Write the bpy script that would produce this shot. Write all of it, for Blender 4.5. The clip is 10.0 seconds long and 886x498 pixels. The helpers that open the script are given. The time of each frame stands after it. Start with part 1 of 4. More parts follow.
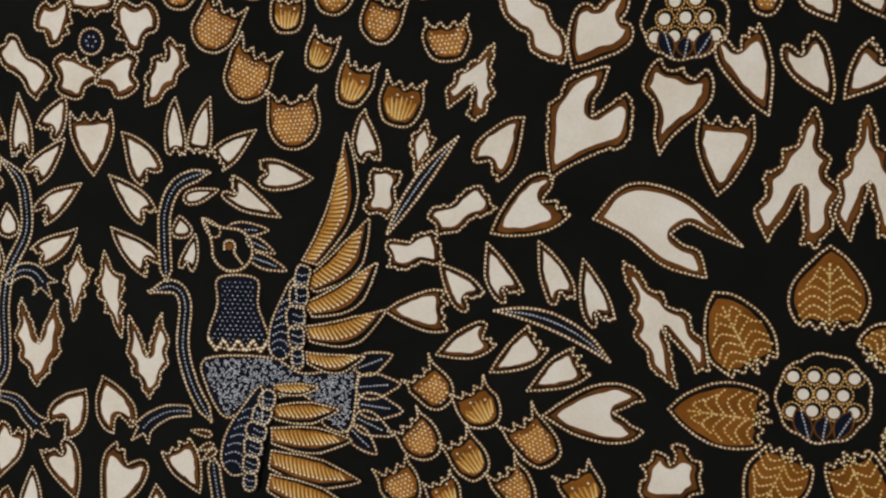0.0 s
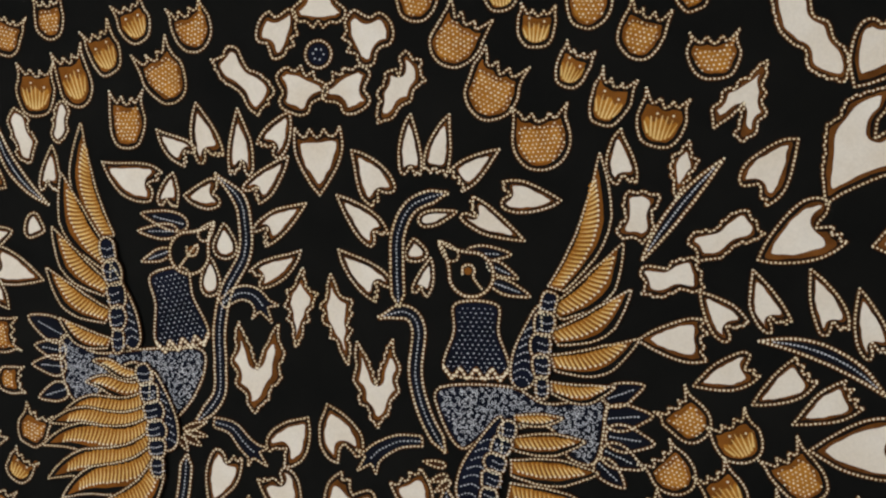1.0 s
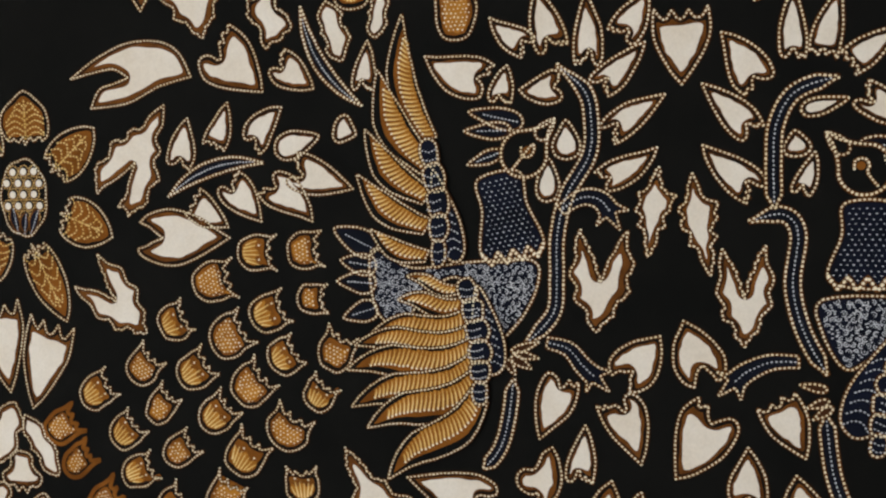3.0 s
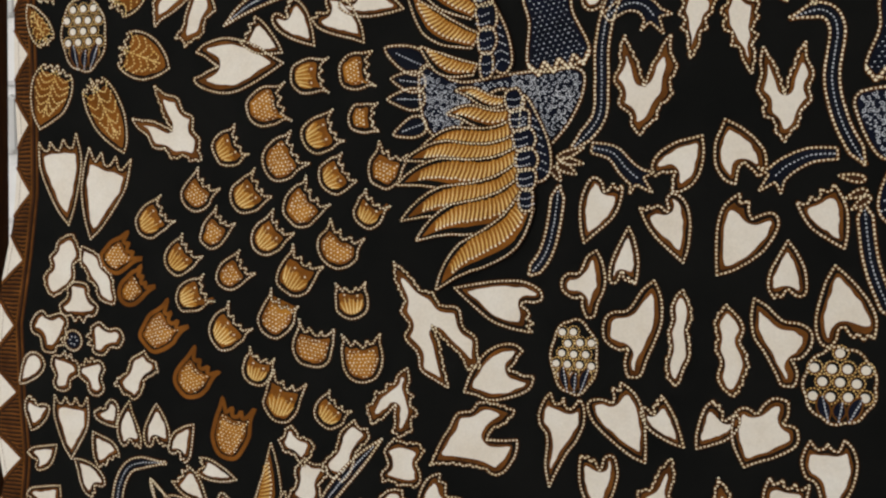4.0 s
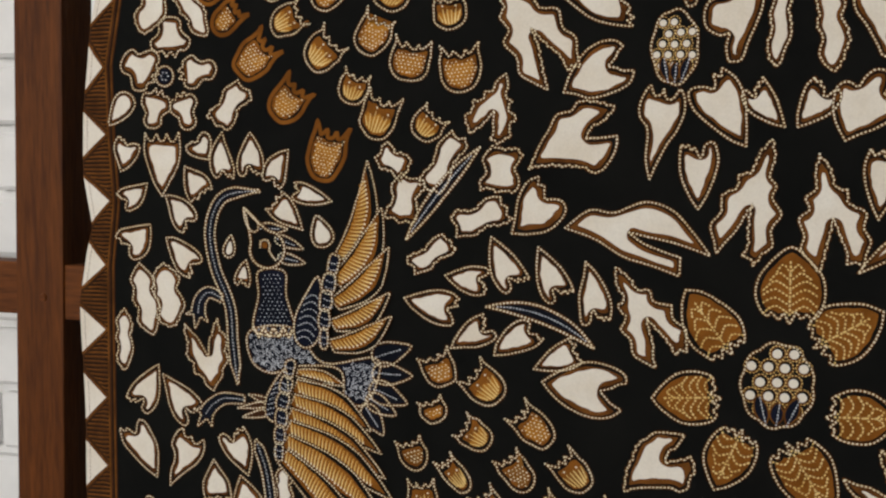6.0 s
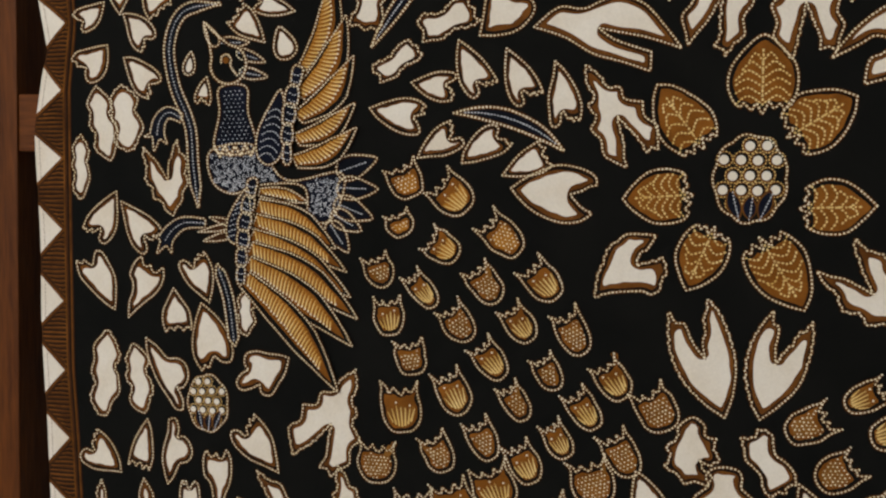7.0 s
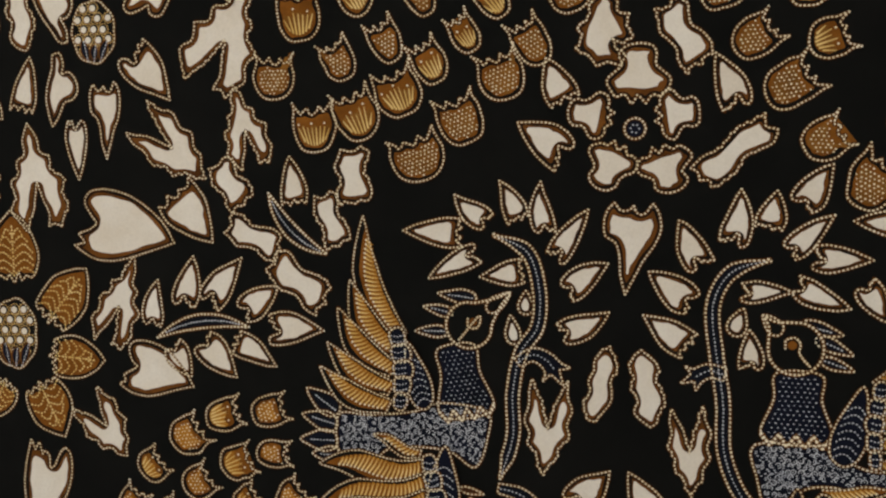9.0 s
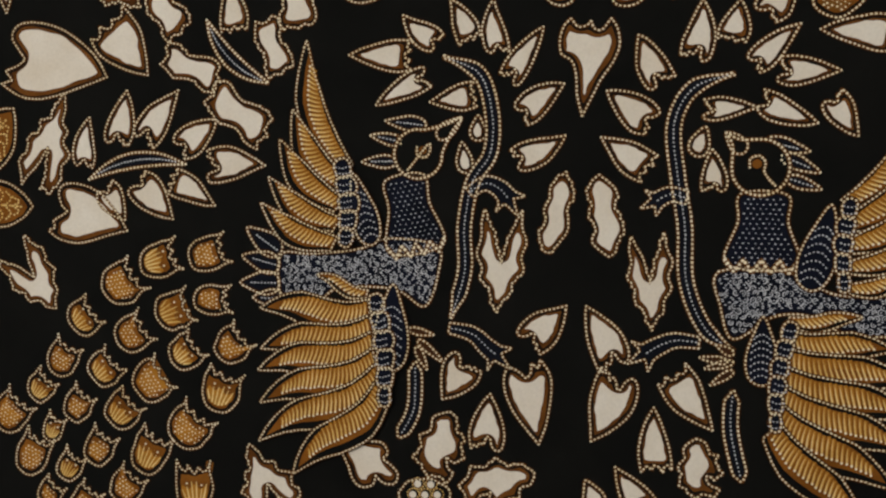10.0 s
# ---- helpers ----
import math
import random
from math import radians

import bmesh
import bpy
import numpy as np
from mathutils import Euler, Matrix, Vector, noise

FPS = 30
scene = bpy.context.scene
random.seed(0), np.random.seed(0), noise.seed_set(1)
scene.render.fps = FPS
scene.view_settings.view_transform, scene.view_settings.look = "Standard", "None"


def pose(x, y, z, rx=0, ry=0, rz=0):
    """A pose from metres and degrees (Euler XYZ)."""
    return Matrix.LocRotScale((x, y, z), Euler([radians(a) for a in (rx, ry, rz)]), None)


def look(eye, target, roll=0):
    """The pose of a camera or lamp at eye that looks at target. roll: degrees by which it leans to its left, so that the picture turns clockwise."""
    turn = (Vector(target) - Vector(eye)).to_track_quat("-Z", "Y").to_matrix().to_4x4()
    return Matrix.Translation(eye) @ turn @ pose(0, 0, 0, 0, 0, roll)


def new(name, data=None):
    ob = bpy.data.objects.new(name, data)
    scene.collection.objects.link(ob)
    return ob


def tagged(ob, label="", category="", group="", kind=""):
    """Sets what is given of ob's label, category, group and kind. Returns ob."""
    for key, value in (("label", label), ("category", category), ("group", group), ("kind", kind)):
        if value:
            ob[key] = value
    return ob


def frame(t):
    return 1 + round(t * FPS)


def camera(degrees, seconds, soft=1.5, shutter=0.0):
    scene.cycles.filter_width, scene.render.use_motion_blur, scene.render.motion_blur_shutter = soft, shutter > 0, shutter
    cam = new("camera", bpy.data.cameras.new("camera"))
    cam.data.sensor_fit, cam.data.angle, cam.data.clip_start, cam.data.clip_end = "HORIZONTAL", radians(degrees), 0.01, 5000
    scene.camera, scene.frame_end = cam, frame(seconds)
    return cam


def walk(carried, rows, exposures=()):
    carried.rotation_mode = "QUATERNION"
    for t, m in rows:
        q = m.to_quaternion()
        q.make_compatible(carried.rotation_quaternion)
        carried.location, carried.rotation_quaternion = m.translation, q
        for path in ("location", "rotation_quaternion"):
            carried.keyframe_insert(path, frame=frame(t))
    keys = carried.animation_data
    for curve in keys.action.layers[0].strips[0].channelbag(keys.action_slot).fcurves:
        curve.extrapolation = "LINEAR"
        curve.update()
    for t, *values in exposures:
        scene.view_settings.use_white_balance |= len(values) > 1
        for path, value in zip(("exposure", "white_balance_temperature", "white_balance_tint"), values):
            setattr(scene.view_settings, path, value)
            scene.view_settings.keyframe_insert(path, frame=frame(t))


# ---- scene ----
LENS = 50.5
PATH = [
    (0, (0.781, -0.533, 1.73), (0.389, 1.423, 1.594), -0.0),
    (0.5, (0.71, -0.533, 1.751), (0.33, 1.422, 1.566), -0.0),
    (1, (0.636, -0.533, 1.757), (0.24, 1.418, 1.567), 0.0),
    (1.5, (0.583, -0.524, 1.766), (0.167, 1.419, 1.533), -0.1),
    (2, (0.53, -0.509, 1.767), (0.069, 1.42, 1.504), -0.4),
    (2.2, (0.508, -0.507, 1.764), (0.044, 1.42, 1.492), -0.5),
    (3.3, (0.463, -0.531, 1.657), (-0.081, 1.389, 1.529), 0.2),
    (3.5, (0.464, -0.54, 1.639), (-0.081, 1.378, 1.495), 0.2),
    (3.7, (0.459, -0.546, 1.609), (-0.08, 1.376, 1.487), 0.4),
    (4, (0.453, -0.552, 1.573), (-0.101, 1.365, 1.438), 0.2),
    (4.5, (0.442, -0.56, 1.524), (-0.128, 1.353, 1.395), 0.2),
    (5, (0.436, -0.572, 1.471), (-0.128, 1.342, 1.337), 0.2),
    (5.2, (0.426, -0.578, 1.448), (-0.136, 1.337, 1.314), 0.2),
    (6.3, (0.386, -0.595, 1.358), (-0.119, 1.335, 1.226), 0.0),
    (6.5, (0.386, -0.593, 1.33), (-0.111, 1.341, 1.206), 0.1),
    (7, (0.394, -0.584, 1.262), (-0.08, 1.355, 1.135), -0.0),
    (7.5, (0.394, -0.584, 1.201), (-0.065, 1.358, 1.074), -0.2),
    (8, (0.398, -0.587, 1.142), (-0.043, 1.36, 1.028), -0.3),
    (8.5, (0.408, -0.578, 1.076), (-0.009, 1.374, 0.953), -0.5),
    (9, (0.426, -0.554, 1.015), (0.023, 1.4, 0.879), -0.6),
    (9.5, (0.431, -0.54, 0.957), (0.054, 1.421, 0.851), -0.5),
    (10, (0.436, -0.527, 0.905), (0.082, 1.439, 0.8), -0.4),
]
cam = camera(LENS, 10.0, soft=2.3)
walk(cam, [(t, look(eye, target, roll)) for t, eye, target, roll in PATH],
     [(0, 0.03, 6380, 10), (2, 0.02, 6300, 10), (5, -0.02, 6480, 10), (6.5, -0.07, 6550, 10), (7.5, -0.13, 6720, 10), (10, -0.15, 6880, 10)])

# ---- world and light ----
world = bpy.data.worlds.new("world")
scene.world = world
world.use_nodes = True
sky = world.node_tree.nodes.new("ShaderNodeTexSky")
sky.sky_type, sky.sun_disc = "NISHITA", False
sky.sun_elevation, sky.sun_rotation = radians(42), radians(200)
world.node_tree.links.new(sky.outputs[0], world.node_tree.nodes["Background"].inputs[0])
world.node_tree.nodes["Background"].inputs[1].default_value = 0.1
# Area lamp added behind the camera to light the cloth; no such source is seen.
front_light = bpy.data.lights.new("added_front_light", "AREA")
front_light.shape, front_light.size, front_light.size_y = "RECTANGLE", 1.8, 1.05
front_light.energy, front_light.color = 56, (1.0, 0.96, 0.92)
lamp = new("added_front_light", front_light)
lamp.matrix_world = look((-0.62, -3.02, 1.9), (-0.35, 0, 1.7))
scene.view_settings.exposure = 0.0


# ---- materials ----
def ramp_mix(nt, fac, a, b):
    n = nt.nodes.new("ShaderNodeMix")
    n.data_type = "RGBA"
    n.inputs["A"].default_value, n.inputs["B"].default_value = (*a, 1), (*b, 1)
    nt.links.new(fac, n.inputs["Factor"])
    return n.outputs["Result"]


def noise_node(nt, coord, scale, detail=3.0, rough=0.6):
    n = nt.nodes.new("ShaderNodeTexNoise")
    n.inputs["Scale"].default_value, n.inputs["Detail"].default_value = scale, detail
    n.inputs["Roughness"].default_value = rough
    nt.links.new(coord, n.inputs["Vector"])
    return n.outputs["Fac"]


def contrast(nt, fac, lo, hi):
    n = nt.nodes.new("ShaderNodeMapRange")
    n.inputs["From Min"].default_value, n.inputs["From Max"].default_value = lo, hi
    nt.links.new(fac, n.inputs["Value"])
    return n.outputs["Result"]


def dyed(name, dark, light, blotch=22.0, rough=0.85):
    """Dyed cotton: uneven dye at hand size, thread grain, a woven relief."""
    m = bpy.data.materials.new(name)
    m.use_nodes = True
    nt = m.node_tree
    bsdf = nt.nodes["Principled BSDF"]
    coord = nt.nodes.new("ShaderNodeNewGeometry").outputs["Position"]
    big = contrast(nt, noise_node(nt, coord, blotch, 4), 0.32, 0.68)
    base = ramp_mix(nt, big, dark, light)
    grain = contrast(nt, noise_node(nt, coord, 620, 2), 0.3, 0.75)
    mul = nt.nodes.new("ShaderNodeMix")
    mul.data_type, mul.blend_type = "RGBA", "MULTIPLY"
    mul.inputs["Factor"].default_value = 0.10
    nt.links.new(base, mul.inputs["A"])
    nt.links.new(grain, mul.inputs["B"])
    nt.links.new(mul.outputs["Result"], bsdf.inputs["Base Color"])
    bsdf.inputs["Roughness"].default_value = rough
    bsdf.inputs["Specular IOR Level"].default_value = 0.06
    warp = nt.nodes.new("ShaderNodeTexWave")
    warp.bands_direction, warp.inputs["Scale"].default_value = "Z", 420
    weft = nt.nodes.new("ShaderNodeTexWave")
    weft.bands_direction, weft.inputs["Scale"].default_value = "X", 420
    both = nt.nodes.new("ShaderNodeMath")
    both.operation = "ADD"
    for k, w in enumerate((warp, weft)):
        nt.links.new(coord, w.inputs["Vector"])
        w.inputs["Distortion"].default_value = 1.0
        nt.links.new(w.outputs["Fac"], both.inputs[k])
    bump = nt.nodes.new("ShaderNodeBump")
    bump.inputs["Strength"].default_value, bump.inputs["Distance"].default_value = 0.25, 0.0002
    nt.links.new(both.outputs[0], bump.inputs["Height"])
    nt.links.new(bump.outputs[0], bsdf.inputs["Normal"])
    return m


def plain(name, dark, light, scale=6.0, rough=0.8, stretch=(1, 1, 1), bump_by=0.0006, gloss=0.3):
    """Wood, plaster and paint: two tones of stretched grain and a relief of the same grain."""
    m = bpy.data.materials.new(name)
    m.use_nodes = True
    nt = m.node_tree
    bsdf = nt.nodes["Principled BSDF"]
    mapping = nt.nodes.new("ShaderNodeMapping")
    mapping.inputs["Scale"].default_value = stretch
    nt.links.new(nt.nodes.new("ShaderNodeNewGeometry").outputs["Position"], mapping.inputs["Vector"])
    fine = noise_node(nt, mapping.outputs[0], scale * 8, 5)
    big = noise_node(nt, mapping.outputs[0], scale, 4)
    mean = nt.nodes.new("ShaderNodeMath")
    mean.operation = "ADD"
    nt.links.new(fine, mean.inputs[0])
    nt.links.new(big, mean.inputs[1])
    nt.links.new(ramp_mix(nt, contrast(nt, mean.outputs[0], 0.7, 1.3), dark, light), bsdf.inputs["Base Color"])
    bsdf.inputs["Roughness"].default_value = rough
    bsdf.inputs["Specular IOR Level"].default_value = gloss
    bump = nt.nodes.new("ShaderNodeBump")
    bump.inputs["Strength"].default_value, bump.inputs["Distance"].default_value = 0.5, bump_by
    nt.links.new(fine, bump.inputs["Height"])
    nt.links.new(bump.outputs[0], bsdf.inputs["Normal"])
    return m


BLACK = dyed("black_dye", (0.0040, 0.0044, 0.0041), (0.0068, 0.0069, 0.0062))
NAVY = dyed("indigo_dye", (0.0038, 0.005, 0.0095), (0.007, 0.0092, 0.0205), 40)
INK = dyed("ink_blue_dye", (0.004, 0.005, 0.008), (0.0065, 0.0082, 0.015), 40)
BROWN = dyed("soga_brown_dye", (0.14, 0.049, 0.0075), (0.25, 0.092, 0.0145), 45)
RIM = dyed("brown_rim_dye", (0.070, 0.0245, 0.0055), (0.18, 0.068, 0.0145), 60)
GOLD = dyed("golden_brown_dye", (0.29, 0.114, 0.0135), (0.46, 0.205, 0.029), 60)
SOGA = dyed("deep_soga_dye", (0.15, 0.062, 0.012), (0.255, 0.112, 0.022), 60)
STROKE = dyed("golden_wax_stroke", (0.62, 0.39, 0.11), (0.84, 0.64, 0.29), 60)
LINE = dyed("tan_wax_line", (0.070, 0.025, 0.0045), (0.18, 0.072, 0.013), 90)
BEAD = dyed("cream_wax_dot", (0.80, 0.67, 0.42), (0.90, 0.84, 0.66), 45)
CREAM = dyed("undyed_cotton", (0.70, 0.632, 0.53), (0.775, 0.735, 0.66), 30)
PALE = dyed("pale_blue_wax_dot", (0.44, 0.47, 0.53), (0.66, 0.68, 0.72), 60)
RUST = dyed("dark_brown_dye", (0.030, 0.012, 0.005), (0.062, 0.024, 0.009), 50)
DYES = [BLACK, SOGA, INK, STROKE, RIM, NAVY, BROWN, GOLD, LINE, BEAD, CREAM, PALE, RUST]
WOOD = plain("stained_teak", (0.048, 0.0125, 0.0022), (0.122, 0.036, 0.0058), 9, 0.55, (6, 6, 0.5), 0.0006, 0.12)
RAIL_WOOD = plain("stained_teak_rail", (0.058, 0.0155, 0.0030), (0.15, 0.046, 0.0085), 9, 0.55, (0.5, 6, 6), 0.0006, 0.12)
PAINT = plain("white_wall_paint", (0.76, 0.76, 0.75), (0.86, 0.86, 0.85), 3, 0.75)
MORTAR = plain("white_painted_mortar", (0.70, 0.70, 0.69), (0.80, 0.80, 0.79), 9, 0.9)
# Unseen floor, kept dark so that little light bounces up onto the cloth.
FLOOR = plain("low_bounce_floor", (0.11, 0.10, 0.09), (0.17, 0.155, 0.14), 4, 0.5)


# ---- room ----
def box(name, lo, hi, m, parent=None, bevel=0.0):
    bm = bmesh.new()
    bmesh.ops.create_cube(bm, size=1)
    centre = Vector([(a + b) / 2 for a, b in zip(lo, hi)])
    for v in bm.verts:
        v.co = Vector([c * (b - a) for a, b, c in zip(lo, hi, v.co)])
    if bevel:
        bmesh.ops.bevel(bm, geom=bm.edges[:], offset=bevel, segments=2, affect="EDGES", profile=0.6)
    me = bpy.data.meshes.new(name)
    bm.to_mesh(me)
    bm.free()
    me.materials.append(m)
    ob = new(name, me)
    ob.location = centre
    if parent:
        ob.parent = parent
        ob.location = centre - parent.location
    return ob


def structure(ob, label, category):
    return tagged(ob, label, category, kind="structure")


structure(box("floor", (-1.6, -3.3, -0.1), (2.9, 0.45, 0.0), FLOOR), "unseen dark grey floor, kept dark to cut the light it throws up", "floor")
structure(box("ceiling", (-1.6, -3.3, 2.8), (2.9, 0.45, 2.9), PAINT), "plain white painted ceiling", "ceiling")
wall_north = structure(box("wall_north", (-1.6, 0.315, 0.0), (2.9, 0.45, 2.8), MORTAR),
                       "white painted brick wall behind the rack", "wall")
structure(box("wall_west", (-1.7, -3.3, 0.0), (-1.6, 0.45, 2.8), PAINT), "plain white painted side wall", "wall")
structure(box("wall_east", (2.9, -3.3, 0.0), (3.0, 0.45, 2.8), PAINT), "plain white painted side wall", "wall")
# Unseen wall behind the camera; its opening is made up to suit the area lamp.
for tag, lo, hi in (("wall_south_low", (-1.6, -3.3, 0.0), (2.9, -3.2, 1.0)), ("wall_south_high", (-1.6, -3.3, 2.45), (2.9, -3.2, 2.8)),
                    ("wall_south_left", (-1.6, -3.3, 1.0), (-1.55, -3.2, 2.45)), ("wall_south_right", (0.45, -3.3, 1.0), (2.9, -3.2, 2.45))):
    structure(box(tag, lo, hi, PAINT), "unseen white wall, added with an opening behind the added lamp", "wall")

# ---- wooden rack ----
rack = new("display_rack")
rack.location = (-0.086, 0.026, 0.0)
tagged(rack, "reddish-brown stained wooden rack that holds the hanging cloth", "rack")
box("post", (-0.104, 0.001, 0.0), (-0.063, 0.037, 2.35), WOOD, rack, 0.0015)
box("post", (1.185, 0.001, 0.0), (1.223, 0.043, 2.35), WOOD, rack, 0.0015)
for low in (0.30, 1.290, 2.12):
    box("rail", (-0.063, 0.0025, low), (1.185, 0.035, low + 0.041), RAIL_WOOD, rack, 0.0015)
box("rail_end", (-0.40, 0.008, 1.291), (-0.104, 0.035, 1.331), RAIL_WOOD, rack, 0.0015)
bm = bmesh.new()
bmesh.ops.create_cone(bm, cap_ends=True, segments=14, radius1=0.0032, radius2=0.0026, depth=0.0015,
                      matrix=Matrix.Rotation(radians(90), 4, "X"))
me = bpy.data.meshes.new("screw")
bm.to_mesh(me)
me.materials.append(RAIL_WOOD)
screw = new("screw", me)
screw.parent, screw.location = rack, Vector((-0.080, 0.0004, 1.306)) - rack.location
rack.rotation_euler = (0, radians(1.42), 0)
rack.location.x -= 0.0325

# ---- the cloth ----
TOP, FOOT, RIGHT = 2120.0, 560.0, 1135.0


def side(z):
    """Left edge of the cloth, in millimetres, at the height z."""
    return float(np.interp(z, (930, 965, 1045, 1120, 1260, 1305, 1340, 1360, 1396, 1445, 1500, 1545, 1600),
                           (-38, -39, -44, -47, -47, -48, -42, -36.5, -42, -41.5, -34, -22, -17))) + 2.0 + 0.6 * math.sin(z / 19.0)


def band(z):
    """Line of the border's points."""
    return float(np.interp(z, (930, 1083, 1134, 1236, 1331, 1376, 1425, 1475, 1521, 1567, 1615),
                           (-20, -25, -27.5, -26, -24, -18, -21, -22, -13, -6, -5)))


def drape(x, z):
    """How far the cloth swells towards the room, in millimetres."""
    return 1.8 + 1.0 * math.sin(x / 70 + z / 210) + 0.7 * math.sin(z / 95 - x / 160)


class Print:
    """Collects dyed faces of one motif, in millimetres on the cloth."""

    def __init__(self):
        self.v, self.f, self.m = [], [], []

    def poly(self, pts, dye, lift):
        n = len(self.v)
        self.v += [(x, z, lift) for x, z in pts]
        self.f.append(list(range(n, n + len(pts))))
        self.m.append(DYES.index(dye))

    def build(self, name, parent, label=""):
        if not self.f:
            return None
        xs, zs = [p[0] for p in self.v], [p[1] for p in self.v]
        cx, cz = (min(xs) + max(xs)) / 2, (min(zs) + max(zs)) / 2
        me = bpy.data.meshes.new(name)
        me.from_pydata([((x - cx) / 1000, -(drape(x, z) + 0.5 * up) / 1000, (z - cz) / 1000) for x, z, up in self.v], [], self.f)
        used = sorted(set(self.m))
        for k in used:
            me.materials.append(DYES[k])
        me.polygons.foreach_set("material_index", [used.index(k) for k in self.m])
        ob = new(name, me)
        ob.parent = parent
        middle = Vector((cx / 1000, 0, cz / 1000))
        ob.location = middle - CENTRES.get(parent.name, Vector())
        CENTRES[ob.name] = middle
        if label:
            ob["label"] = label
        return ob


CENTRES = {}


def spline(pts, closed=True, sub=5):
    """A smooth line through the points."""
    p = np.array(pts, float)
    n = len(p)
    out = []
    for i in range(n if closed else n - 1):
        a, b, c, d = (p[(i + k) % n] if closed else p[min(max(i + k, 0), n - 1)] for k in (-1, 0, 1, 2))
        for s in np.arange(sub) / sub:
            out.append(0.5 * (2 * b + (c - a) * s + (2 * a - 5 * b + 4 * c - d) * s ** 2 + (3 * b - a - 3 * c + d) * s ** 3))
    if not closed:
        out.append(p[-1])
    return np.array(out)


def pointed(pts, sub=5, sharp=72):
    """A closed line, smooth but for the points at which it turns sharply."""
    p = np.array(pts, float)
    a, b = p - np.roll(p, 1, 0), np.roll(p, -1, 0) - p
    turn = np.degrees(np.arccos(np.clip((a * b).sum(1) / np.maximum(np.hypot(*a.T) * np.hypot(*b.T), 1e-9), -1, 1)))
    at = [i for i in range(len(p)) if turn[i] > sharp]
    if len(at) < 2:
        return spline(p, True, sub)
    out = []
    for i, j in zip(at, at[1:] + [at[0] + len(p)]):
        out.append(spline([p[k % len(p)] for k in range(i, j + 1)], False, sub)[:-1])
    return np.vstack(out)


def even(pts, step, closed=True):
    """Points at even steps along a line, and the way there."""
    p = np.vstack([pts, pts[:1]]) if closed else np.array(pts)
    d = np.hypot(*np.diff(p, axis=0).T)
    s = np.r_[0, np.cumsum(d)]
    k = max(3, int(round(s[-1] / step)))
    at = np.linspace(0, s[-1], k + (0 if closed else 1), endpoint=not closed)
    return np.c_[np.interp(at, s, p[:, 0]), np.interp(at, s, p[:, 1])]


def ways(p, closed=True):
    t = np.roll(p, -1, 0) - np.roll(p, 1, 0) if closed else np.gradient(p, axis=0)
    return t / np.maximum(np.hypot(*t.T), 1e-9)[:, None]


def shrink(p, by, lean=0.0, toward=(0.7, -0.7)):
    """The outline p drawn inwards, farther on the side that faces toward."""
    a = np.sum(p[:, 0] * np.roll(p[:, 1], -1) - p[:, 1] * np.roll(p[:, 0], -1))
    t = ways(p)
    n = np.c_[-t[:, 1], t[:, 0]] * (1 if a > 0 else -1)
    deep = by + lean * np.clip(-(n @ np.array(toward)), 0, 1)
    q = p + n * deep[:, None]
    gap = np.sqrt(((q[:, None, :] - p[None, :, :]) ** 2).sum(2)).min(1)
    sound = gap > 0.9 * deep
    if np.count_nonzero(sound) >= 8:
        q = q[sound]
    for _ in range(2):
        q = (np.roll(q, 1, 0) + 2 * q + np.roll(q, -1, 0)) / 4
    return q


def line(pr, p, width, dye, lift, closed=True):
    t = ways(p, closed)
    n = np.c_[-t[:, 1], t[:, 0]] * width / 2
    k = len(p)
    for i in range(k if closed else k - 1):
        j = (i + 1) % k
        pr.poly([p[i] - n[i], p[j] - n[j], p[j] + n[j], p[i] + n[i]], dye, lift)


def dashes(pr, p, pitch, length, width, dye, lift, closed=True):
    q = even(p, pitch, closed)
    t = ways(q, closed)
    for c, w in zip(q, t):
        n = np.array((-w[1], w[0]))
        a, b = w * length / 2 * random.uniform(0.8, 1.15), n * width / 2 * random.uniform(0.85, 1.15)
        c = c + n * random.uniform(-0.12, 0.12)
        pr.poly([c - a, c - a * 0.6 - b, c + a * 0.6 - b, c + a, c + a * 0.6 + b, c - a * 0.6 + b], dye, lift)


def spot(pr, c, r, dye, lift, sides=8, squash=1.0):
    pr.poly([(c[0] + r * math.cos(a), c[1] + r * squash * math.sin(a)) for a in np.arange(sides) * 2 * math.pi / sides], dye, lift)


def edged(pr, p, dye=LINE, bead=BEAD, lift=0.0, wide=1.5, pitch=2.35):
    """The double-dyed outline: a brown line with a row of wax dots on it."""
    q = even(p, 0.9)
    line(pr, q, wide, dye, 0.85 + lift)
    line(pr, q, wide + 0.9, RUST, 0.55 + lift)
    if bead:
        dashes(pr, q, pitch, pitch * 0.66, wide * 0.64, bead, 1.15 + lift)


def inside(p, c):
    x, y = c
    a, b = p, np.roll(p, -1, 0)
    hit = (a[:, 1] > y) != (b[:, 1] > y)
    with np.errstate(divide="ignore", invalid="ignore"):
        cut = a[:, 0] + (y - a[:, 1]) * (b[:, 0] - a[:, 0]) / (b[:, 1] - a[:, 1])
    return np.count_nonzero(hit & (x < cut)) % 2 == 1


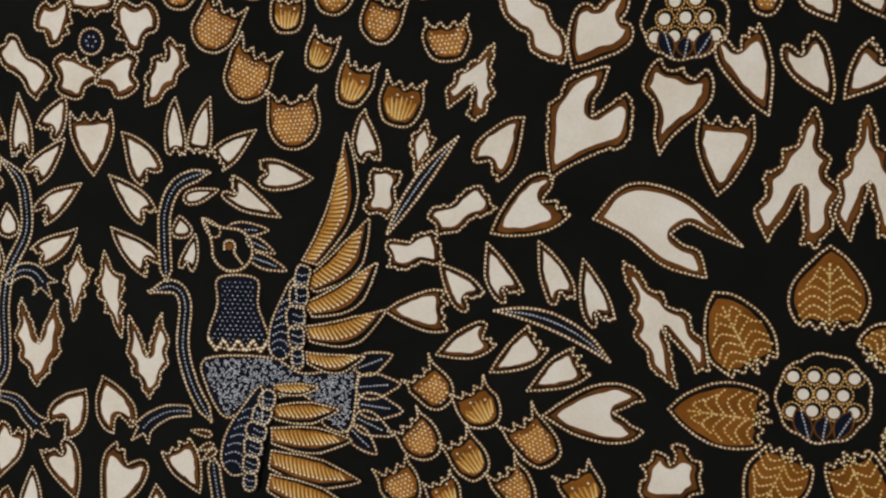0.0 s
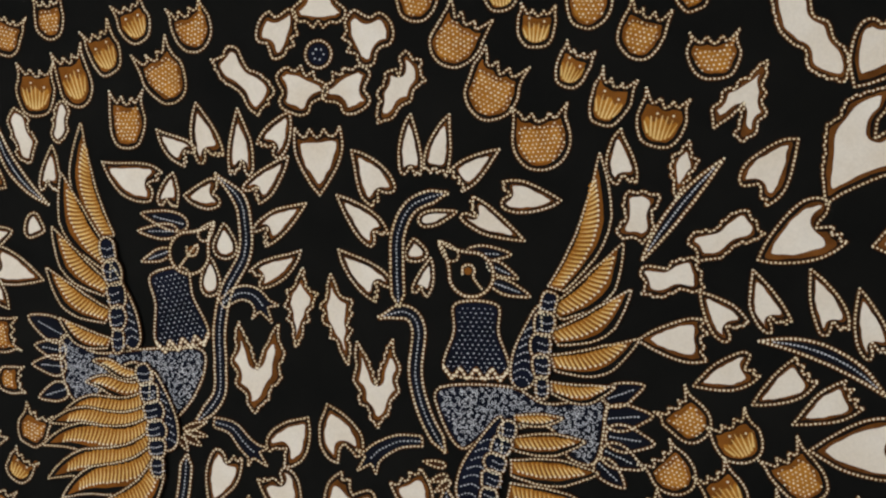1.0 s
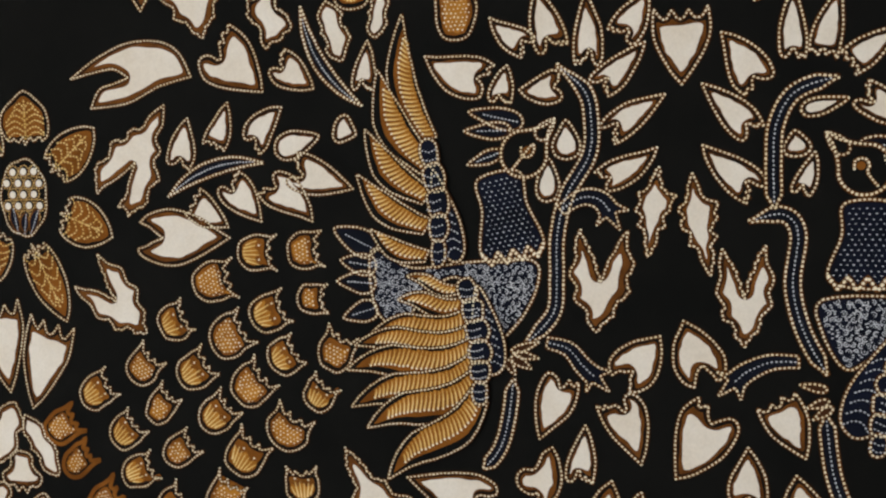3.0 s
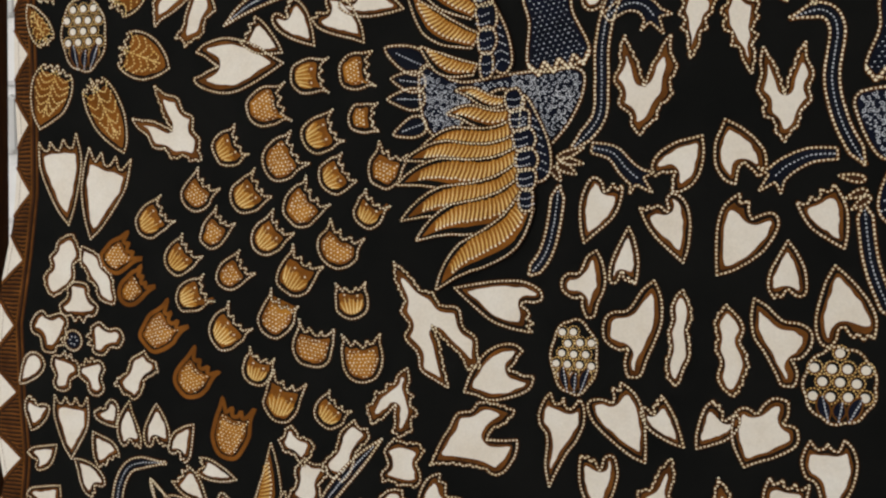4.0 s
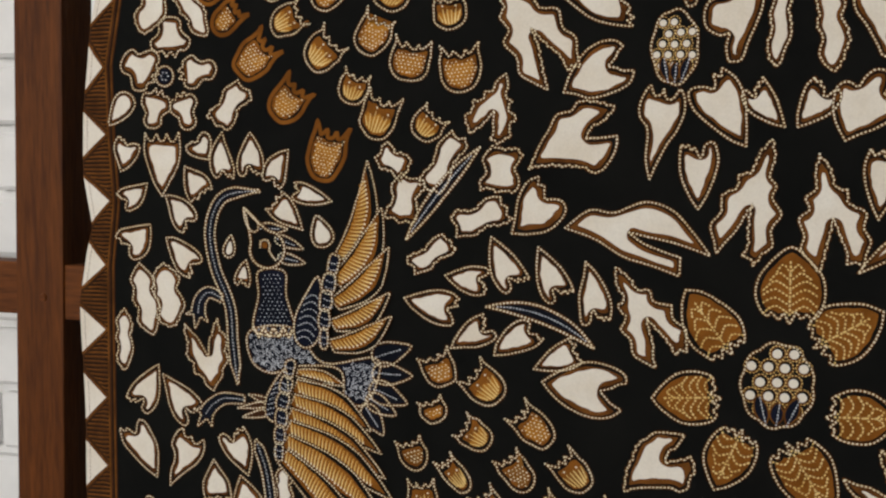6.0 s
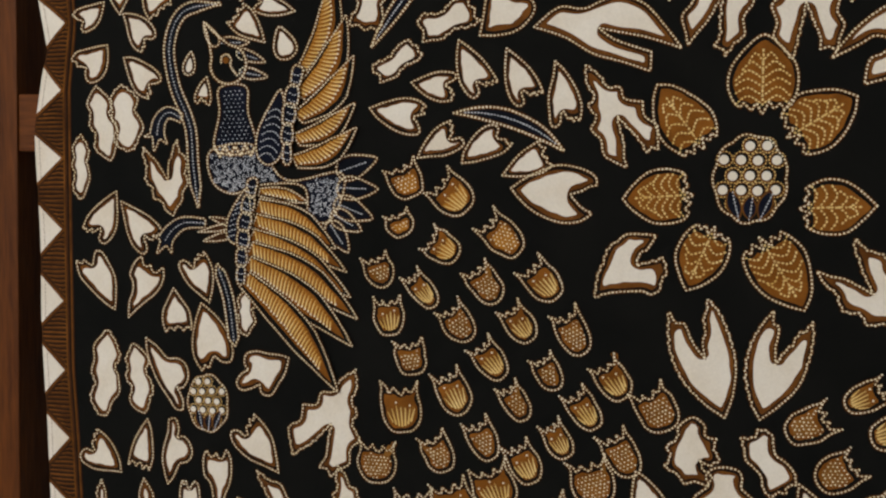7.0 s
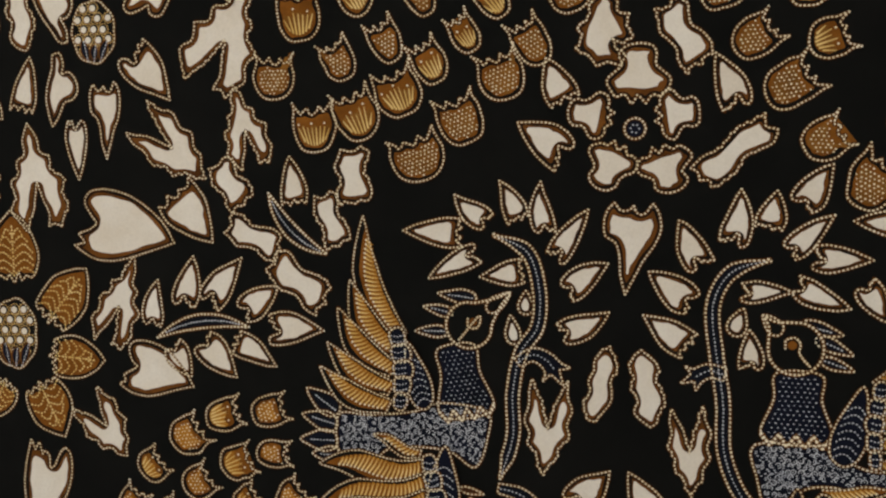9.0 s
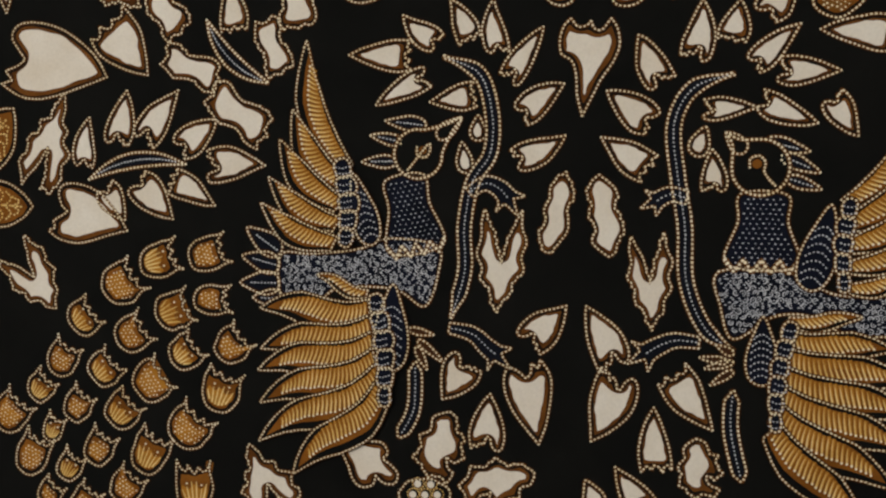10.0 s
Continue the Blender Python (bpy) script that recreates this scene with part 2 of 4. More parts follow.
# Drawn shapes: across -0.5 to 0.5, along 0 at the tip to 1 at the base.
SHAPES = {
    "h": [(0, 0), (.2, .2), (.42, .5), (.5, .74), (.46, .98), (.35, .9), (.25, .92), (.16, 1.0), (.08, .9), (-.06, .88), (-.13, .97), (-.24, .89), (-.34, .91), (-.46, 1.0), (-.5, .74), (-.42, .5), (-.2, .2)],
    "m": [(0, 0), (.2, .2), (.43, .5), (.5, .76), (.43, .95), (.28, 1.0), (.16, .93), (.11, .8), (.03, .76), (-.05, .87), (-.13, .92), (-.2, .86), (-.27, .97), (-.36, .9), (-.46, .98), (-.5, .74), (-.42, .48), (-.2, .18)],
    "n": [(0, 0), (.18, .2), (.42, .52), (.5, .78), (.4, 1.0), (.3, .9), (.2, .97), (.1, .86), (.0, .8), (-.1, .9), (-.26, .97), (-.42, .92), (-.5, .72), (-.44, .45), (-.22, .16)],
    "T": [(0, 0), (.2, .18), (.42, .48), (.49, .72), (.47, 1.0), (.36, .88), (.25, .86), (.16, .97), (.06, .86), (-.05, .86), (-.14, .98), (-.25, .86), (-.36, .87), (-.47, 1.02), (-.5, .72), (-.42, .48), (-.2, .18)],
    "d": [(0, 0), (.28, .25), (.5, .6), (.42, .88), (.15, 1), (-.15, 1), (-.42, .88), (-.5, .6), (-.28, .25)],
    "w": [(0, 0), (.1, .12), (.2, .24), (.5, .3), (.38, .39), (.42, .46), (.24, .54), (.34, .64), (.18, .7), (.16, .82), (.02, 1), (-.12, .84), (-.14, .72), (-.34, .66), (-.24, .55), (-.46, .48), (-.36, .4), (-.44, .3), (-.22, .24), (-.1, .1)],
    "y": [(0, 0), (.12, .14), (.14, .28), (.3, .34), (.28, .45), (.5, .55), (.42, .68), (.5, .8), (.4, .9), (.33, 1), (.24, .95), (.12, .97), (.15, .85), (.08, .72), (.02, .54), (-.05, .68), (-.12, .8), (-.22, .9), (-.27, 1), (-.38, .9), (-.5, .78), (-.4, .66), (-.46, .52), (-.28, .45), (-.3, .34), (-.14, .28), (-.12, .14)],
    "v": [(0, 0), (.15, .1), (.18, .2), (.38, .3), (.36, .42), (.5, .55), (.42, .7), (.45, .85), (.4, 1), (.3, .88), (.15, .75), (0, .48), (-.1, .72), (-.18, .8), (-.25, .92), (-.36, 1.02), (-.38, .85), (-.5, .7), (-.4, .55), (-.46, .42), (-.28, .3), (-.25, .18), (-.1, .1)],
    "k": [(0, 0), (.25, .15), (.46, .4), (.5, .65), (.42, .85), (.3, 1), (.25, .88), (.14, .85), (.1, .68), (0, .52), (-.06, .66), (-.15, .74), (-.2, .86), (-.3, .9), (-.36, 1), (-.46, .85), (-.5, .6), (-.44, .38), (-.22, .15)],
    "o": [(0, 0), (.2, .1), (.22, .25), (.42, .3), (.38, .45), (.5, .6), (.3, .7), (.14, .62), (.2, .78), (.38, .85), (.28, 1), (.05, .94), (-.15, 1), (-.3, .86), (-.5, .78), (-.4, .6), (-.48, .45), (-.3, .32), (-.28, .15)],
    "b": [(-.3, 0), (0, .06), (.3, 0), (.5, .12), (.4, .3), (.32, .45), (.45, .6), (.5, .8), (.4, .95), (.15, .93), (0, 1), (-.25, .94), (-.45, 1), (-.5, .8), (-.36, .62), (-.42, .45), (-.5, .3), (-.4, .15)],
    "i": [(0, 0), (.3, .14), (.42, .28), (.28, .4), (.4, .52), (.46, .68), (.3, .82), (.15, .95), (0, 1), (-.25, .92), (-.42, .78), (-.3, .62), (-.44, .48), (-.34, .34), (-.4, .2), (-.2, .06)],
    "s": [(0, 0), (.10, .29), (.32, .595), (.30, .92), (.0, .82), (-.05, .70), (-.15, .565), (-.34, .68), (-.31, .84), (-.26, 1.10), (-.55, .845), (-.72, .55), (-.70, .25), (-.48, .10)],
    "z": [(0, 0), (.04, .23), (.20, .475), (.21, .70), (.23, .92), (-.04, .885), (-.06, .79), (-.11, .605), (-.23, .465), (-.25, .63), (-.26, .85), (-.20, 1.08), (-.50, .93), (-.75, .735), (-.77, .51), (-.44, .31), (-.39, .12)],
    "a": [(0, 0), (.1, .16), (.38, .455), (.5, .52), (.54, .64), (.46, .76), (.38, .86), (.22, .92), (.16, .8), (.03, .62), (-.05, .74), (-.05, .86), (-.13, 1.04), (-.25, .95), (-.43, .77), (-.4, .64), (-.46, .51), (-.32, .35), (-.23, .2)],
    "c": [(0, 0), (.25, .2), (.47, .5), (.5, .75), (.36, .95), (.2, 1), (.16, .9), (.10, .84), (.02, .7), (-.10, .79), (-.2, .85), (-.3, .98), (-.46, .85), (-.5, .6), (-.36, .3), (-.15, .12)],
    "t": [(0, 0), (.14, .2), (.2, .42), (.3, .56), (.46, .62), (.5, .75), (.46, .9), (.34, 1), (.24, .9), (.08, .92), (.02, .98), (-.06, .9), (-.2, .88), (-.32, 1.02), (-.44, .92), (-.5, .75), (-.42, .55), (-.28, .4), (-.13, .2)],
    "q": [(0, 0), (.2, .03), (.32, .16), (.29, .33), (.38, .45), (.53, .58), (.5, .76), (.36, .86), (.24, .84), (.12, 1), (0, .84), (-.12, 1), (-.24, .84), (-.36, .86), (-.5, .76), (-.53, .58), (-.38, .45), (-.29, .33), (-.32, .16), (-.2, .03)],
    "u": [(0, 0), (.25, .15), (.4, .35), (.5, .55), (.4, .68), (.22, .66), (.2, .82), (.12, .97), (-.06, 1), (-.16, .85), (-.16, .7), (-.35, .74), (-.5, .6), (-.44, .42), (-.28, .28), (-.15, .12)],
    "U": [(0, 0), (.16, .14), (.26, .36), (.24, .56), (.2, .78), (.17, .95), (0, 1), (-.12, .86), (-.12, .7), (-.28, .75), (-.52, .68), (-.62, .53), (-.5, .4), (-.28, .34), (-.15, .12)],
    "f": [(0, 0), (.28, .06), (.45, .26), (.5, .5), (.48, .72), (.44, .88), (.47, 1.04), (.35, .9), (.27, .8), (.19, .83), (.14, .92), (.05, .79), (-.03, .76), (-.1, .8), (-.15, .91), (-.24, .8), (-.33, .83), (-.5, 1.05), (-.46, .86), (-.49, .66), (-.5, .5), (-.45, .26), (-.28, .06)],
    "p": [(0, 0), (.22, .14), (.44, .38), (.5, .62), (.43, .84), (.33, .93), (.27, .86), (.16, .95), (.08, .84), (0, 1), (-.08, .84), (-.16, .95), (-.27, .86), (-.33, .93), (-.43, .84), (-.5, .62), (-.44, .38), (-.22, .14)],
    "e": [(0, .0), (.28, .04), (.46, .22), (.5, .55), (.4, .88), (.2, 1), (-.2, 1), (-.4, .88), (-.5, .55), (-.46, .22), (-.28, .04)],
    "l": [(0, 0), (.35, .2), (.5, .45), (.4, .75), (0, 1), (-.35, .78), (-.5, .5), (-.35, .22)],
}
NAMES = {"f": "feather_motif", "g": "feather_motif", "F": "feather_motif", "p": "petal", "q": "petal", "l": "blade_motif"}
FLOWERS = []


def laid(kind, tip, base, width, jitter=0.022, bend=0.0):
    """The shape between tip and base, with the small unevenness of a hand-drawn line."""
    t, b = np.array(tip, float), np.array(base, float)
    way = b - t
    across = np.array((-way[1], way[0])) / np.hypot(*way)
    pts = []
    for u, v in SHAPES[kind]:
        u, v = u + random.uniform(-jitter, jitter), v + random.uniform(-jitter, jitter) * 0.7
        pts.append(t + way * v + across * (u * width + bend * 4 * v * (1 - v)))
    return pointed(pts), way, across


def toothed(p, by):
    """The outline p with runs of small hooked teeth."""
    turns = max(3, round(len(p) / 5.5))
    s = np.arange(len(p)) / len(p)
    tooth = (s * turns + random.random()) % 1.0
    run = np.clip(1.2 * np.sin(2 * math.pi * (s * 2 + random.random())) + 0.7, 0.15, 1)
    t = ways(p)
    return p + np.c_[-t[:, 1], t[:, 0]] * ((tooth - 0.5) * 2 * by * run)[:, None]


def uneven(p, by):
    """The outline p with the waver of dye that crept under the wax."""
    a = np.linspace(0, 2 * math.pi, len(p), endpoint=False)
    wave = sum(math.sin(2 + k) * np.sin(k * a + random.uniform(0, 6)) for k in (3, 5, 8, 11))
    t = ways(p)
    return p + np.c_[-t[:, 1], t[:, 0]] * (wave * by)[:, None]


def leaf(kind, tip, base, width, parent):
    """A cream leaf: wax-dotted outline, brown rim, undyed heart."""
    pr = Print()
    form, flip, bend = kind, 1.0, 0.0
    if kind == "h":
        form, flip = random.choice("hmmnn"), random.choice((-1.0, 1.0))
        bend = random.uniform(-0.05, 0.05) * math.dist(tip, base)
    p, way, across = laid(form, tip, base, width * flip, 0.012 if kind in "yvk" else 0.022, bend)
    p = even(p, 1.0)
    if kind in "bowivyka":
        p = toothed(p, 0.75)
    edged(pr, p)
    small = min(1.0, abs(width) / 34)
    slip = np.array((random.uniform(-0.5, 0.5), random.uniform(-0.5, 0.5)))
    forked = kind in "szyvkwi"
    rim = uneven(shrink(p, 1.5 if forked else 1.7 + 0.5 * small), 0.2)
    pr.poly(rim + slip * small, RIM, 0.4)
    deep = 2.0 if forked else 2.7
    heart = shrink(p, deep * small + 1.3, (deep - 0.7) * small, (random.uniform(-0.4, 1), random.uniform(-1, 0.3)))
    for _ in range(2):
        heart = (np.roll(heart, 1, 0) + np.roll(heart, -1, 0) + heart) / 3
    pr.poly(uneven(heart, 0.35 * small) + slip * 0.8 * small, CREAM, 0.7)
    return pr.build(NAMES.get(kind, "leaf_motif"), parent)


def feather(kind, tip, base, width, parent):
    """A brown tail feather with a notched end, filled with dots or with strokes."""
    pr = Print()
    tip = np.array(tip, float)
    p, way, across = laid("f", tip, base, width * (0.84 if kind == "F" else 0.94), 0.03)
    p = even(p, 0.9)
    if kind == "F":
        edged(pr, p, BROWN, None, 0, 2.6)
    else:
        edged(pr, p, wide=1.45, pitch=2.25)
    size = np.hypot(*way)
    unit = way / size
    slip = np.array((random.uniform(-0.5, 0.2), random.uniform(-0.2, 0.6)))
    pr.poly(uneven(shrink(p, 2.5), 0.2) + slip, BROWN, 0.4)
    core = shrink(p, 3.3)
    pale = SOGA if 960 < tip[1] < 1200 else GOLD
    if kind == "g":
        cup = [tip + way * (0.42 + v * 0.30) + across * u * width * 0.34 for u, v in ((0, -1), (.55, -.8), (.95, -.2), (.9, .35), (.45, .1), (0, .45), (-.45, .1), (-.9, .35), (-.95, -.2), (-.55, -.8))]
        pr.poly(spline(cup), pale, 0.65)
        n = max(6, int(width / 3.6))
        for k in range(n):
            u = (k + 0.5) / n - 0.5
            a = tip + way * (0.13 + 0.5 * u * u) + across * u * width * 0.50
            b = tip + way * (0.46 + 0.10 * math.cos(u * 3) + random.uniform(-.08, .06)) + across * u * width * 0.76
            d = (b - a) / np.hypot(*(b - a))
            o = np.array((-d[1], d[0])) * random.uniform(0.36, 0.6)
            pr.poly([a - o * 1.3, b - o * 0.5, b + d * 0.7, b + o * 0.5, a + o * 1.3], STROKE, 0.95)
            if k % 3 == 1:
                spot(pr, b + unit * 2.4, 0.7, BEAD, 0.95, 6)
    else:
        heart = tip + way * 0.42 + (core - tip - way * 0.45) * 0.86
        pr.poly(uneven(heart, 0.4) + slip, pale, 0.65)
        step = 2.55
        lean = random.uniform(-0.25, 0.25)
        for i in range(-10, 11):
            for j in range(0, 18):
                c = tip + across * (i * step + (j % 2) * step / 2 + lean * j) + unit * (j * step * 0.9 + 3.2)
                c = c + np.array((random.uniform(-.35, .35), random.uniform(-.35, .35)))
                if inside(core, c) and np.dot(c - tip, unit) < size * 0.8:
                    spot(pr, c, random.uniform(0.44, 0.72), BEAD, 0.95, 6, 0.85)
    return pr.build("feather_motif", parent)


def petal(tip, base, width, parent):
    """A brown flower petal with dotted veins."""
    pr = Print()
    p, way, across = laid("p", tip, base, width)
    p = even(p, 1.0)
    edged(pr, p)
    slip = np.array((random.uniform(-0.7, 0.7), random.uniform(-0.7, 0.3)))
    pr.poly(uneven(shrink(p, 2.5), 0.2) + slip, BROWN, 0.4)
    rib = [np.array(tip) + way * v for v in (0.2, 0.5, 0.82)]
    dashes(pr, spline(rib, False), 2.5, 1.9, 1.2, STROKE, 0.9, False)
    pairs = 5 if width < 33 else 6
    for k in range(pairs):
        v = 0.34 + 0.54 * k / (pairs - 1)
        for s in (-1, 1):
            reach = width * 0.38 * min(1, 0.5 + 0.25 * k)
            a = np.array(tip) + way * v
            c = a + across * s * reach * 0.55 - way * 0.11
            b = a + across * s * reach - way * random.uniform(-0.01, 0.05)
            dashes(pr, spline([a, c, b], False), 2.3, 1.75, 1.05, STROKE, 0.9, False)
    return pr.build("petal", parent)


def blade(kind, tip, base, width, parent):
    """A long indigo blade with a dotted midline."""
    pr = Print()
    flat = abs(tip[0] - base[0]) > 1.2 * abs(tip[1] - base[1])
    bend = (0.11 if flat else 0.03) * math.dist(tip, base) * (1 if base[0] > tip[0] else -1)
    if kind == "L":
        bend = -0.12 * math.dist(tip, base)
    p, way, across = laid("l", tip, base, width, 0.01, bend)
    p = even(p, 1.5)
    edged(pr, p, wide=1.9, pitch=2.4)
    pr.poly(shrink(p, 1.6), INK, 0.4)
    mid = [np.array(tip) + way * v + across * bend * 4 * v * (1 - v) for v in np.linspace(0.1, 0.9, 7)]
    dashes(pr, spline(mid, False), 2.1, 1.5, 0.9, PALE, 0.9, False)
    return pr.build("blade_motif", parent)


def sprig(tip, base, width):
    """A small tan claw at the foot of a stem."""
    pr = Print()
    p = even(laid("d", tip, base, width, 0.02)[0], 1.3)
    pr.poly(p, RUST, 2.4)
    edged(pr, p, lift=1.8, wide=1.5)
    pr.build("claw_stroke", cloth)


def pearls(x, z, w, h, parent):
    """A flower's heart or a fruit: large cream pearls ringed with dots on brown, indigo sepals below."""
    pr = Print()
    turns = 9 if w > 36 else 7
    out = [(x + w / 2 * (0.97 + 0.07 * abs(math.sin(turns * a / 2))) * math.cos(a), z + h / 2 * (0.97 + 0.07 * abs(math.sin(turns * a / 2))) * math.sin(a)) for a in np.linspace(0, 2 * math.pi, 60, endpoint=False)]
    p = even(np.array(out), 1.0)
    edged(pr, p)
    pr.poly(shrink(p, 1.2), BLACK, 0.4)
    step = min(10.6, max(7.2, w / 4.2))
    core = shrink(p, step * 0.30)
    for j in range(-4, 5):
        for i in range(-4, 5):
            c = np.array((x + (i + (j % 2) / 2) * step, z + j * step * 0.9 + h * 0.05))
            c = c + np.array((random.uniform(-.5, .5), random.uniform(-.5, .5)))
            if inside(core, c) and c[1] > z - h * 0.30:
                spot(pr, c, step * 0.52, RIM, 0.6, 12)
                ring_at = np.array([c + step * 0.47 * np.array((math.cos(a), math.sin(a))) for a in np.linspace(0, 2 * math.pi, 14, endpoint=False)])
                dashes(pr, ring_at, 2.0, 1.3, 0.65, STROKE, 0.72)
                spot(pr, c + np.array((0.3, 0.4)), step * 0.37, BLACK, 0.85, 12)
                spot(pr, c + np.array((-0.3, -0.3)), step * 0.29, CREAM, 0.95, 12)
    for s in (-0.24, 0, 0.24):
        q, way, across = laid("l", (x + s * w * 1.2, z - h * 0.2 + abs(s) * h * 0.3), (x + s * w * 0.6, z - h * 0.47), max(5.5, w * 0.19), 0.01)
        pr.poly(q, NAVY, 0.98)
        line(pr, even(q, 1.5), 0.9, LINE, 1.05)
        dashes(pr, np.array([q[3], q[len(q) // 2]]), 2.0, 1.4, 0.8, PALE, 1.2, False)
    ob = pr.build("flower_heart", parent, "ring of cream pearls on brown dye")
    FLOWERS.append((x, z, ob))


def ring(x, z, w, parent):
    """The eye of a white flower."""
    pr = Print()
    p = even(np.array([(x + w * 0.5 * math.cos(a), z + w * 0.5 * math.sin(a)) for a in np.linspace(0, 2 * math.pi, 24, endpoint=False)]), 1.2)
    edged(pr, p, wide=1.6, pitch=2.2)
    spot(pr, (x, z), w * 0.38, NAVY, 0.5, 16)
    for k in range(6):
        spot(pr, (x + w * 0.2 * math.cos(k), z + w * 0.2 * math.sin(k)), 0.6, PALE, 0.8, 6)
    FLOWERS.append((x, z, pr.build("flower_eye", parent, "indigo eye with a dotted ring")))


def place(rows):
    """Motifs: the kind, the tip, the base and the width, in millimetres on the cloth."""
    for kind, a, b, c, d, w in rows:
        random.seed(a * 7919 + b * 31 + c)
        holder = cloth
        if kind in "pq":
            near = min(FLOWERS, key=lambda f: math.dist(f[:2], ((a + c) / 2, (b + d) / 2)))
            if math.dist(near[:2], ((a + c) / 2, (b + d) / 2)) < 75:
                holder = near[2]
        if kind == "P":
            pearls(a, b, c, d, cloth)
        elif kind == "R":
            ring(a, b, c, cloth)
        elif kind in "fgF":
            feather(kind, (a, b), (c, d), w, cloth)
        elif kind == "p":
            petal((a, b), (c, d), w, holder)
        elif kind == "x":
            sprig((a, b), (c, d), w)
        elif kind in "lL":
            blade(kind, (a, b), (c, d), w, cloth)
        else:
            leaf(kind, (a, b), (c, d), w, holder)


def stem(pts, wide=7.6):
    """A curling indigo stem with dotted rims and a dotted middle."""
    pr = Print()
    p = even(spline(pts, False, 8), 1.8, False)
    t = ways(p, False)
    n = np.c_[-t[:, 1], t[:, 0]]
    s = np.linspace(0, 1, len(p))
    half = (wide / 2 * np.clip(np.minimum(s * 9, (1 - s) * 12), 0.2, 1))[:, None]
    rim = np.vstack([p + n * half, (p - n * half)[::-1]])
    k = len(p)
    for i in range(k - 1):
        pr.poly([p[i] - n[i] * half[i], p[i + 1] - n[i + 1] * half[i + 1], p[i + 1] + n[i + 1] * half[i + 1], p[i] + n[i] * half[i]], INK, 1.3)
    edged(pr, rim, lift=0.7, wide=1.7, pitch=2.5)
    dashes(pr, p[2:-2], 2.3, 1.4, 0.8, PALE, 1.9, False)
    return pr.build("stem_motif", cloth)


def horn(pts, w0=6.0, w1=11.0):
    """A branch of a stem that widens and ends in three points, with a dotted middle."""
    pr = Print()
    p = even(spline(pts, False, 8), 1.6, False)
    t = ways(p, False)
    n = np.c_[-t[:, 1], t[:, 0]]
    half = np.linspace(w0 / 2, w1 / 2, len(p))[:, None]
    end, way, out = p[-1], t[-1], n[-1]
    fork = [end + out * w1 * 0.8 + way * w1 * 0.4, end + out * w1 * 0.2 + way * w1 * 0.12, end + way * w1 * 1.0 - out * w1 * 0.1,
            end - out * w1 * 0.3 + way * w1 * 0.05, end - out * w1 * 0.95 + way * w1 * 0.15]
    rim = even(np.vstack([(p + n * half)[:-1], fork, (p - n * half)[::-1][1:]]), 1.1)
    pr.poly(rim, INK, 1.35)
    edged(pr, rim, lift=0.75, wide=1.45)
    dashes(pr, p[1:-1], 2.3, 1.4, 0.8, PALE, 1.95, False)
    return pr.build("stem_branch", cloth)


# A plumed ornament is built of its body with wings, coverts, collar and crest as pieces of it.
def plumed():
    return {"ob": None, "wait": []}


def keep(bird, pr, name, label=""):
    if bird["ob"] is None:
        bird["wait"].append((pr, name, label))
    else:
        pr.build(name, bird["ob"], label)


def body(bird, flag, pts):
    pr = Print()
    random.seed(int(pts[0][0]))
    p = even(spline(pts), 1.5)
    edged(pr, p, lift=0.3)
    pr.poly(shrink(p, 1.4), NAVY, 0.6)
    core = shrink(p, 2.2)
    lo, hi = core.min(0), core.max(0)
    step = 3.6
    for i in range(int((hi[0] - lo[0]) / step) + 1):
        for j in range(int((hi[1] - lo[1]) / step) + 2):
            c = lo + np.array(((i + (j % 2) / 2) * step, j * step * 0.9)) + np.array((random.uniform(-.5, .5), random.uniform(-.5, .5)))
            if not inside(core, c):
                continue
            if random.random() < 0.72:
                a0, r, bend = random.uniform(0, 6.28), random.uniform(1.15, 1.6), random.uniform(3.0, 5.2)
                arc = np.array([c + r * np.array((math.cos(a0 + s), math.sin(a0 + s))) for s in np.linspace(0, bend, 8)])
                line(pr, arc, random.uniform(0.38, 0.62), PALE, 1.0, False)
                spot(pr, c, random.uniform(0.3, 0.48), PALE, 1.03, 6)
            else:
                for k in range(3):
                    e = c + np.array((random.uniform(-1.4, 1.4), (k - 1) * 1.2))
                    line(pr, np.array([e - np.array((0.6, 0)), e + np.array((0.6, random.uniform(-.4, .4)))]), 0.6, PALE, 1.03, False)
    bird["ob"] = pr.build("plumed_motif", cloth, "indigo and gold plumed ornament with spread wings")
    for pr2, name, label in bird["wait"]:
        pr2.build(name, bird["ob"], label)


def fan(n, t0, t1, t2):
    """n tips on a curve through three of them."""
    t0, t1, t2 = (np.array(q, float) for q in (t0, t1, t2))
    mid = 2 * t1 - (t0 + t2) / 2
    return [(1 - k) ** 2 * t0 + 2 * k * (1 - k) * mid + k * k * t2 for k in np.linspace(0, 1, n)]


